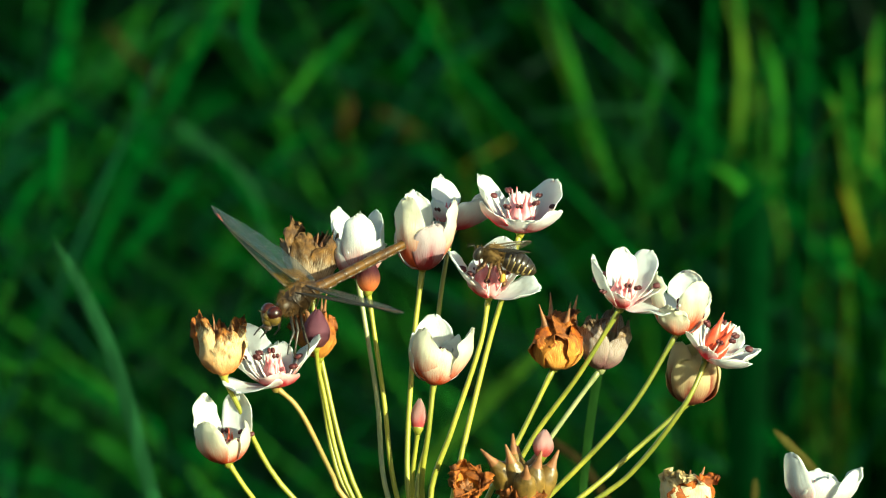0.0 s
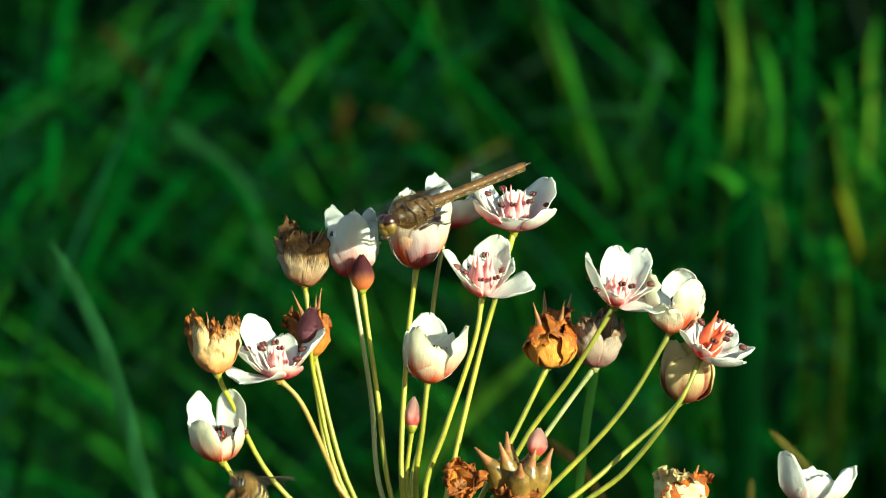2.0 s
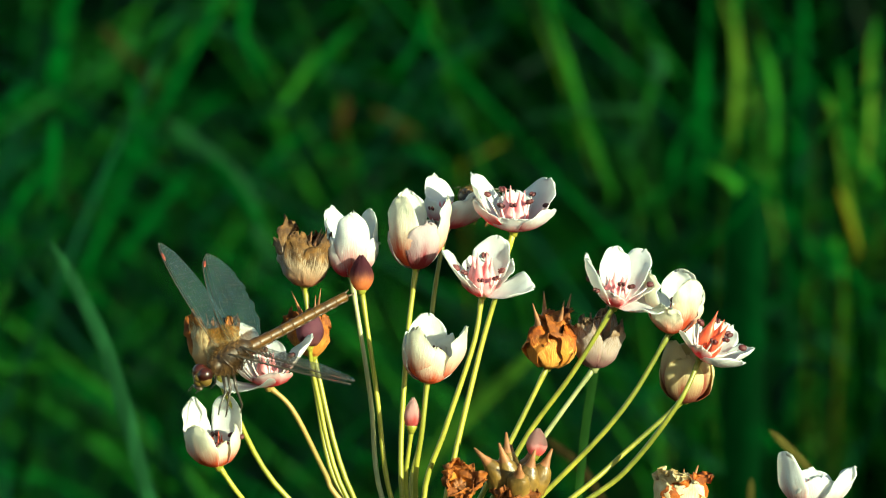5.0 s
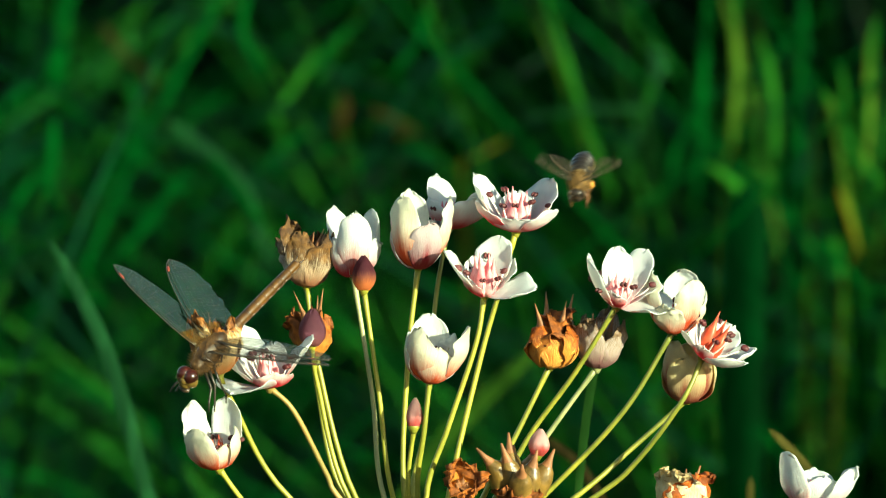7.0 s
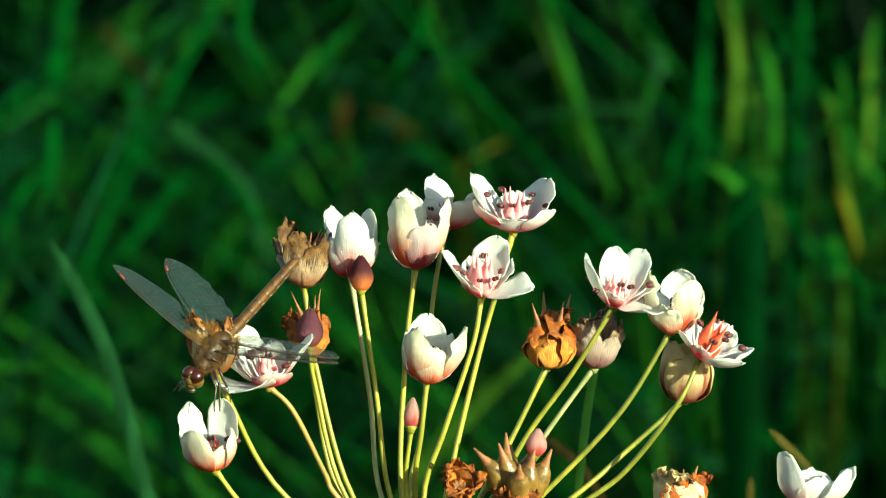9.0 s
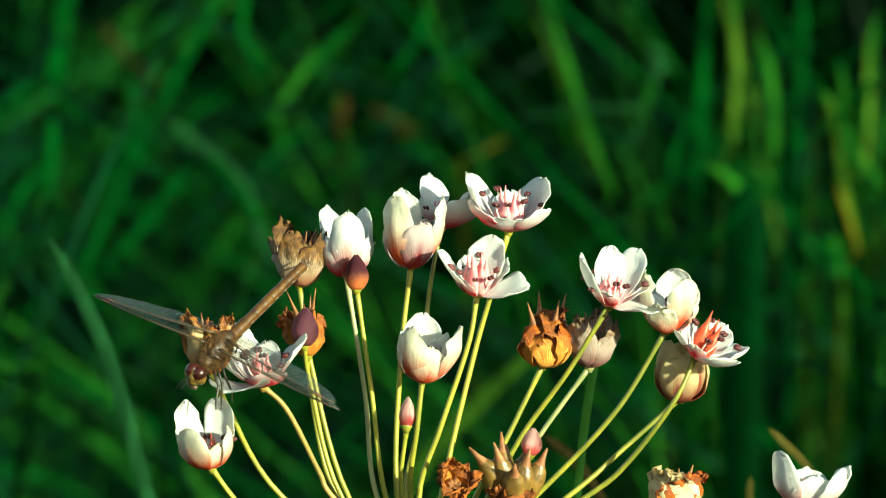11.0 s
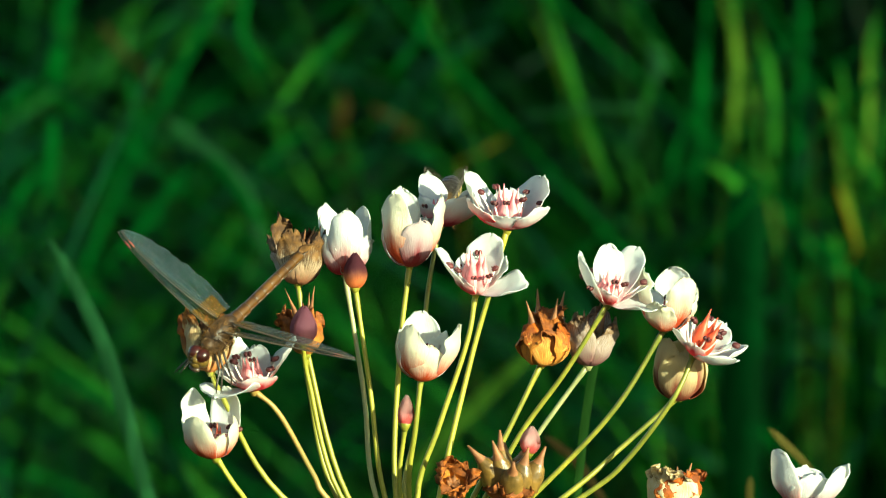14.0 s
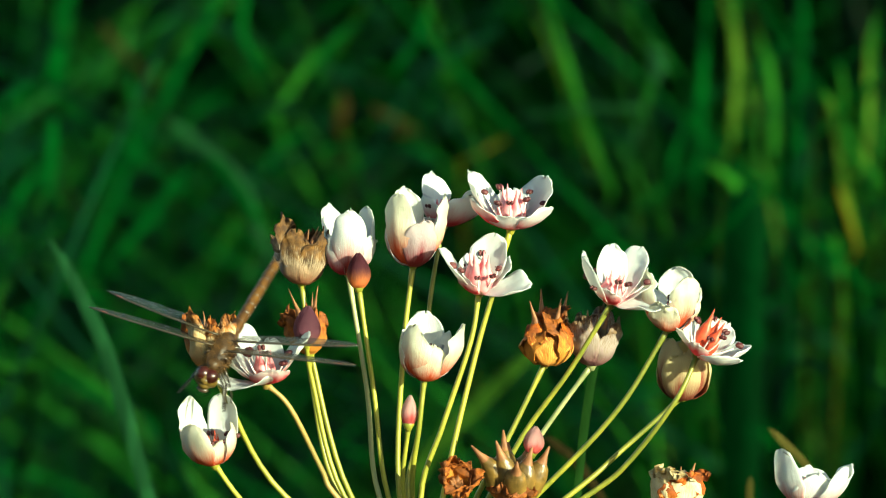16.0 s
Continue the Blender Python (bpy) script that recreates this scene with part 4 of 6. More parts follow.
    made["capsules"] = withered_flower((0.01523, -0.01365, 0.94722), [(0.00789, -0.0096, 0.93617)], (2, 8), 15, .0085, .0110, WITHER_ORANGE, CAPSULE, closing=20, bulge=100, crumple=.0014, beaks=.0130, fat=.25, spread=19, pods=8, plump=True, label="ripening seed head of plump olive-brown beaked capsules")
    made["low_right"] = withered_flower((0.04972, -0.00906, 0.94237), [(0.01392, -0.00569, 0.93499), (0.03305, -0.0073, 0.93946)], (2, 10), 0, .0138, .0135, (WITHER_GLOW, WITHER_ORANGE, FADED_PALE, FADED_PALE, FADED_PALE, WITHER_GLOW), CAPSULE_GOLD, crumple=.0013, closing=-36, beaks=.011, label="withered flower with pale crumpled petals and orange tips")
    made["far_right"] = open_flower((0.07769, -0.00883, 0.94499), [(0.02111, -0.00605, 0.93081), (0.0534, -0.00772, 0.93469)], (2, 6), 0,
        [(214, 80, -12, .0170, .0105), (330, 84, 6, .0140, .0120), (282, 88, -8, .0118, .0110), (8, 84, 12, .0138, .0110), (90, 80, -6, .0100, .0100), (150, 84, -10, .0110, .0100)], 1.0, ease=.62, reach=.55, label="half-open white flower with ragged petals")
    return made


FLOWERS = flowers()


# ---- insects: head towards +x, left side +y ----
def wing_outline(length, chord, s):
    """Front and rear edge of a wing at the share s of its length."""
    front = chord * (0.10 + 0.16 * math.sin(math.pi * min(1, s * 1.02)) ** 0.6 - 0.20 * max(0, s - 0.8) ** 1.3)
    rear = -chord * (0.12 + 0.72 * math.sin(math.pi * min(1, 0.18 + s * 0.78)) ** 0.7) * (1 - 0.2 * s)
    if s > 0.86:
        k = math.sqrt(max(0, 1 - ((s - 0.86) / 0.14) ** 2.2))
        front, rear = front * k, rear * k
    return front, rear


def insect_wing(name, parent, length, chord, side, at, spot=True, cells=18, membrane=WING, foot=WING_AMBER, worn=0.0):
    n = 26
    at_share = [1 - (1 - i / n) ** 1.5 for i in range(n + 1)]
    rows = [wing_outline(length, chord, s) for s in at_share]
    nick = random.Random(int(length * 1e6) + side)
    rows = [(f, g * (1 - worn * nick.random() ** 2)) for f, g in rows]
    bm = bmesh.new()
    for layer in (0.00003, -0.00003):
        grid = [[bm.verts.new((f + (g - f) * j / 5, side * length * at_share[i], layer + 0.00025 * ((j % 2) - 0.5))) for j in range(6)] for i, (f, g) in enumerate(rows)]
        for i in range(n):
            for j in range(5):
                quad = [grid[i][j], grid[i + 1][j], grid[i + 1][j + 1], grid[i][j + 1]]
                face = bm.faces.new(quad if (layer > 0) == (side < 0) else quad[::-1])
                face.material_index = 1 if i < 3 and j < 4 else 0
    ob = part(name, bm, [membrane, foot], parent, at=at)
    bm = bmesh.new()
    for share, width in ((0.0, 0.00026), (0.1, 0.00014), (0.2, 0.00012), (0.38, 0.00007), (0.5, 0.00005), (0.62, 0.00006), (0.75, 0.00005), (0.88, 0.00005), (1.0, 0.00007)):
        last = n if share in (0.0, 1.0) else int(n * (1 - 0.25 * share))
        pts = [(f + (g - f) * share, side * length * at_share[i], 0.0001) for i, (f, g) in enumerate(rows[:last + 1])]
        ring_tube(bm, pts, [width / 2 * (1.2 - 0.6 * i / last) for i in range(last + 1)], 4)
    r = random.Random(int(length * 1e5))
    for k in range(cells * 8):
        i = 1 + int((k / (cells * 8)) * (n - 2))
        f, g = rows[i]
        a = r.uniform(0, 0.75)
        b = min(1, a + r.uniform(0.15, 0.3))
        y = side * length * (at_share[i] + r.uniform(-0.01, 0.01))
        ring_tube(bm, [(f + (g - f) * a, y, 0.0001), (f + (g - f) * b, y + side * 0.0004, 0.0001)], [0.00002, 0.00002], 3)
    part("wing_vein", bm, VEIN, ob, "dark brown wing veins")
    if spot:
        bm = bmesh.new()
        pts = [(wing_outline(length, chord, 0.83 + 0.08 * k / 4)[0] - 0.0004, side * length * (0.83 + 0.08 * k / 4), 0.00012) for k in range(5)]
        ring_tube(bm, pts, [0.0001, 0.0003, 0.00034, 0.0003, 0.0001], 6, flat=0.3)
        part("wing_spot", bm, STIGMA, ob, "red spot near the wing tip")
    return ob


def leg(parent, points, radii, material, name="leg", hairs=0):
    bm = bmesh.new()
    ring_tube(bm, points, radii, 6)
    for a, r in zip(points[1:-1], radii[1:-1]):
        blob(bm, a, (r * 1.3, r * 1.3, r * 1.3), 0, 6, 5)
    rnd = random.Random(5)
    for k in range(hairs):
        s = rnd.uniform(0.5, len(points) - 1.2)
        i = int(s)
        p = Vector(points[i]).lerp(Vector(points[i + 1]), s - i)
        d = Vector((rnd.uniform(-1, 1), rnd.uniform(-1, 1), rnd.uniform(-1, 0.3))).normalized()
        ring_tube(bm, [p, p + d * 0.0008], [0.00004, 0.00001], 3)
    return part(name, bm, material, parent)


def fur(parent, centre, size, count, length, material, seed_no, name="fur"):
    """Short hairs standing on a rounded body."""
    r = random.Random(seed_no)
    bm = bmesh.new()
    for _ in range(count):
        d = Vector((r.gauss(0, 1), r.gauss(0, 1), r.gauss(0, 1))).normalized()
        p = Vector(centre) + Vector((d.x * size[0], d.y * size[1], d.z * size[2])) * 0.97
        nrm = Vector((d.x / size[0], d.y / size[1], d.z / size[2])).normalized()
        nrm = (nrm + Vector((r.uniform(-0.5, 0.2), r.uniform(-0.35, 0.35), r.uniform(-0.35, 0.35)))).normalized()
        side = nrm.orthogonal().normalized() * 0.00006
        tip = p + nrm * length * r.uniform(0.6, 1.2)
        v = [bm.verts.new(p - side), bm.verts.new(p + side), bm.verts.new(p + nrm.cross(side)), bm.verts.new(tip)]
        for tri in ((0, 1, 3), (1, 2, 3), (2, 0, 3)):
            bm.faces.new([v[k] for k in tri])
    return tagged(part(name, bm, material, parent), kind="stuff")


def dragonfly():
    thing = tagged(new("dragonfly"), "brown dragonfly with dark clear wings and dark red eyes", "dragonfly")
    bm = bmesh.new()
    blob(bm, (0.0, 0, 0.0002), (0.0045, 0.0024, 0.0030), 0, 16, 12, pose(0, 0, 0, 0, 18, 0), 0.12, 1)
    blob(bm, (0.0036, 0, 0.0002), (0.0019, 0.0016, 0.0016), 0, 12, 8, None, 0.1, 2)
    blob(bm, (-0.0030, 0, 0.0008), (0.0028, 0.0020, 0.0022), 0, 12, 8, None, 0.1, 3)
    thorax = part("thorax", bm, [FLY_SKIN, FLY_DARK], thing, "brown hairy thorax with dark seams")
    for sy in (-1, 1):
        for k in range(3):
            bm = bmesh.new()
            ring_tube(bm, [(0.003 - 0.0026 * k, sy * 0.0019, 0.0027), (0.0016 - 0.0026 * k, sy * 0.0028, 0.0004), (0.0012 - 0.0024 * k, sy * 0.0021, -0.0022)], [0.00022, 0.00026, 0.0002], 5)
            part("thorax_seam", bm, FLY_DARK, thorax)
    fur(thing, (0.0002, 0, 0.0003), (0.0047, 0.0026, 0.0032), 1300, 0.0013, FLY_FUR, 7)
    fur(thing, (0.0036, 0, 0.0002), (0.0019, 0.0016, 0.0016), 260, 0.0009, FLY_FUR, 8)
    bm = bmesh.new()
    blob(bm, (0.0074, 0, -0.0006), (0.0017, 0.0026, 0.0021), 0, 14, 10)
    blob(bm, (0.0084, 0, -0.0014), (0.0010, 0.0014, 0.0011), 0, 10, 8)
    blob(bm, (0.0084, 0, -0.0002), (0.0010, 0.0010, 0.0009), 0, 10, 8)
    blob(bm, (0.0086, 0, -0.0027), (0.0008, 0.0013, 0.0006), 1, 10, 8)
    for sy in (-1, 1):
        ring_tube(bm, [(0.0090, sy * 0.0006, 0.0007), (0.0100, sy * 0.0010, 0.0016)], [0.00008, 0.00003], 4, 1)
    head = part("head", bm, [FLY_FACE, FLY_DARK], thing, "yellowish face")
    for sy in (-1, 1):
        bm = bmesh.new()
        blob(bm, (0.0072, sy * 0.0008, 0.0001), (0.0017, 0.0016, 0.0018), 0, 16, 12, pose(0, 0, 0, sy * -18, 0, 0))
        part("eye", bm, FLY_EYE, head, "large dark red compound eye")
    n = 9
    for k in range(n):
        x0, x1 = -0.0044 - 0.0029 * k, -0.0044 - 0.0029 * (k + 1)
        r = 0.00098 if k > 1 else 0.0014 - 0.0002 * k
        r *= 1.0 + 0.12 * math.sin(math.pi * k / 8)
        bm = bmesh.new()
        z = lambda x: -0.012 * abs(x + 0.0044) + 0.0004
        ring_tube(bm, [(x0 + 0.0001, 0, z(x0)), (x0 - 0.0004, 0, z(x0)), ((x0 + x1) / 2, 0, z(x0)), (x1 + 0.0003, 0, z(x1)), (x1 - 0.0001, 0, z(x1))],
                  [r * 0.97, r, r * 0.985, r * 1.0, r * 0.97], 12, 0, 0.95)
        ring_tube(bm, [(x1 + 0.00022, 0, z(x1)), (x1 + 0.00006, 0, z(x1))], [r * 1.006, r * 0.995], 12, 1)
        for sy in (-1, 1):
            ring_tube(bm, [(x0, sy * r * 0.82, z(x0) - r * 0.5), (x1, sy * r * 0.82, z(x1) - r * 0.5)], [0.00026, 0.0003], 5, 1)
            ring_tube(bm, [(x0, sy * r * 0.5, z(x0) - r * 0.84), (x1, sy * r * 0.5, z(x1) - r * 0.84)], [0.0002, 0.00022], 5, 2)
        part("abdomen_ring", bm, [FLY_BELT, FLY_DARK, FLY_FACE], thing)
    bm = bmesh.new()
    for sy in (-1, 1):
        ring_tube(bm, [(-0.0305, sy * 0.0005, 0.0003), (-0.0322, sy * 0.0009, 0.0004)], [0.00035, 0.0001], 6)
    part("tail_clasper", bm, FLY_DARK, thing)
    wings = []
    for sy in (1, -1):
        for x, z, l, c in ((0.0012, 0.0030, 0.0285, 0.0068), (-0.0022, 0.0030, 0.0272, 0.0100)):
            wings.append((insect_wing("wing", thing, l, c, sy, pose(x, sy * 0.0016, z), worn=0.13 if l < 0.028 else 0.03), x, sy, z, l > 0.028))
    for sy in (-1, 1):
        for x, fx, low in ((0.0030, 0.0068, 0.0062), (0.0018, 0.0050, 0.0078), (0.0004, 0.0012, 0.0088)):
            leg(thing, [(x, sy * 0.0012, -0.0022), (x + 0.0012, sy * 0.0034, -0.0046), (fx, sy * 0.0046, -low), (fx + 0.001, sy * 0.0052, -low - 0.0014)],
                [0.00034, 0.00028, 0.0002, 0.00012], FLY_LEG, hairs=14)
    return thing, wings, [ob for ob in thing.children if ob.name.startswith("leg")]


def honey_bee():
    thing = tagged(new("honey_bee"), "brown honey bee with banded abdomen and fuzzy thorax", "bee")
    bm = bmesh.new()
    blob(bm, (0, 0, 0), (0.0023, 0.0020, 0.0019), 0, 14, 10, None, 0.08, 1)
    part("thorax", bm, BEE_FUR, thing, "tawny fuzzy thorax")
    fur(thing, (0, 0, 0.0001), (0.0024, 0.0021, 0.0020), 1100, 0.0010, BEE_FUR, 3)
    bm = bmesh.new()
    blob(bm, (0.0032, 0, -0.0005), (0.0011, 0.0017, 0.0016), 0, 12, 10, pose(0, 0, 0, 0, -20, 0))
    for sy in (-1, 1):
        ring_tube(bm, [(0.0040, sy * 0.0004, 0.0002), (0.0047, sy * 0.0008, 0.0012), (0.0060, sy * 0.0013, 0.0006)], [0.00012, 0.0001, 0.00008], 5)
    head = part("head", bm, BEE_SKIN, thing)
    fur(head, (0.0032, 0, -0.0002), (0.0011, 0.0017, 0.0015), 160, 0.0005, BEE_FUR, 4)
    for sy in (-1, 1):
        bm = bmesh.new()
        blob(bm, (0.0033, sy * 0.0014, -0.0004), (0.0007, 0.0005, 0.0013), 0, 10, 8)
        part("eye", bm, BEE_SKIN, head)
    n = 6
    for k in range(n):
        s0, s1 = k / n, (k + 1) / n
        bm = bmesh.new()
        girth = lambda s: 0.0026 * math.sin(math.pi * (0.2 + 0.76 * s)) ** 0.7
        pt = lambda s: Vector((-0.0020 - 0.0072 * s, 0, -0.0002 - 0.0016 * s * s))
        ss = [s0 - 0.02, s0 + 0.03, s0 + 0.09, s1 - 0.02, s1]
        ring_tube(bm, [pt(max(0, s)) for s in ss], [girth(max(0, s)) * (0.97, 1.03, 1.02, 1.0, 0.95)[i] for i, s in enumerate(ss)], 24, 0, 0.92)
        for f in bm.faces:
            if f.calc_center_median().x > pt(s0 + 0.02).x:
                f.material_index = 1
        part("abdomen_ring", bm, [BEE_SKIN, BEE_BAND], thing, "dark ring with pale hair band")
    wings = []
    for sy in (1, -1):
        for x, z, l, c in ((0.0006, 0.0015, 0.0092, 0.0034), (-0.0008, 0.0013, 0.0066, 0.0026)):
            wings.append((insect_wing("wing", thing, l, c, sy, pose(x, sy * 0.0011, z), False, 4, BEE_WING, BEE_WING), x, sy, z, l > 0.009))
    for sy in (-1, 1):
        for k, (x, fx, low) in enumerate(((0.0012, 0.0026, 0.0036), (0.0002, 0.0002, 0.0046), (-0.0010, -0.0034, 0.0052))):
            ob = leg(thing, [(x, sy * 0.0011, -0.0013), (x + 0.3 * (fx - x), sy * 0.0018, -0.0024), (fx, sy * 0.0017, -low), (fx + 0.0004, sy * 0.0016, -low - 0.0010)],
                     [0.00036, 0.00034, 0.00036 if k == 2 else 0.00024, 0.00012], BEE_LEG, hairs=10)
            if k == 2:
                bm = bmesh.new()
                blob(bm, (fx + 0.0006, sy * 0.0019, -low + 0.0012), (0.0006, 0.0006, 0.0010), 0, 10, 8, None, 0.2, 2)
                part("pollen_load", bm, POLLEN, ob, "orange pollen load")
    return thing, wings


FLY, FLY_WINGS, FLY_LEGS = dragonfly()
BEE, BEE_WINGS = honey_bee()


def heading(place, forward, left):
    """A pose at place, with +x along forward and +y as near to left as may be."""
    f = Vector(forward).normalized()
    l = (Vector(left) - f * f.dot(Vector(left))).normalized()
    u = f.cross(l)
    return Matrix.Translation(place) @ Matrix((f, l, u)).transposed().to_4x4()


def beat(wings, resting, sweep, centre, swing, tilt=0, raised=()):
    """Wing poses: still while resting, beating in flight. resting: (from, to, then for the right wings and again for the left ones:
    raise and sweep of the fore wing, of the hind wing, twist); raised: strokes in flight that stand high: (seconds, raise and sweep of the fore wings, of the hind wings)."""
    high = {round(r[0] * FPS): r[1:] for r in raised}
    for ob, x, sy, z, fore in wings:
        rows = []
        times = sorted({round(k / FPS, 4) for k in range(0, int(16 * FPS) + 1)})
        for k, t in enumerate(times):
            still = next((r for r in resting if r[0] <= t <= r[1]), None)
            if still:
                if rows and rows[-1][2] == still and k + 1 < len(times) and times[k + 1] <= still[1]:
                    continue
                side = still[7:] if sy > 0 else still[2:7]
                lift, back, twist = side[0 if fore else 2], side[1 if fore else 3], side[4]
            elif k in high:
                lift, back, twist = high[k][0 if fore else 2], high[k][1 if fore else 3], -6
            elif k - 1 in high or k + 1 in high:
                lift, back, twist = (4 if k + 1 in high else 44), sweep[0 if fore else 1], -2
            elif k % 3 == 0 and 0 < k < len(times) - 1:
                continue
            else:
                lift = centre + sy * tilt + (swing if (k % 3 == 1) == fore else -swing)
                back, twist = sweep[0 if fore else 1], -2
            turn = pose(x, sy * abs(ob.location.y), z) @ pose(0, 0, 0, 0, 0, sy * back) @ pose(0, 0, 0, sy * lift, 0, 0) @ pose(0, 0, 0, 0, twist, 0)
            rows.append((t, turn, still))
        walk(ob, [(t, m) for t, m, _ in rows])


def fold(legs, perched):
    """Legs that stand while perched and fold back under the body in flight."""
    for ob in legs:
        side = 1 if sum(v.co.y for v in ob.data.vertices) > 0 else -1

        def swung(back, inward):
            return pose(0.001, side * 0.0008, -0.0020) @ pose(0, 0, 0, 0, back, 0) @ pose(0, 0, 0, -side * inward, 0, 0) @ pose(-0.001, -side * 0.0012, 0.0022)

        rows = [(0, pose(0, 0, 0))]
        for k, (down, up) in enumerate(perched):
            if k:
                rows += [(down - 0.14, swung(118, 32)), (down - 0.07, swung(58, 18)), (down, pose(0, 0, 0))]
            rows += [(up, pose(0, 0, 0))]
            if k + 1 < len(perched):
                rows += [(up + 0.07, swung(58, 18)), (up + 0.14, swung(118, 32))]
        walk(ob, rows)


def swing_flower(name, rows):
    """Bends a flower sideways about the crown: seconds and degrees."""
    place = CROWN - ROOT
    walk(FLOWERS[name], [(t, pose(place.x, place.y, place.z, 0, -a, 0)) for t, a in rows])


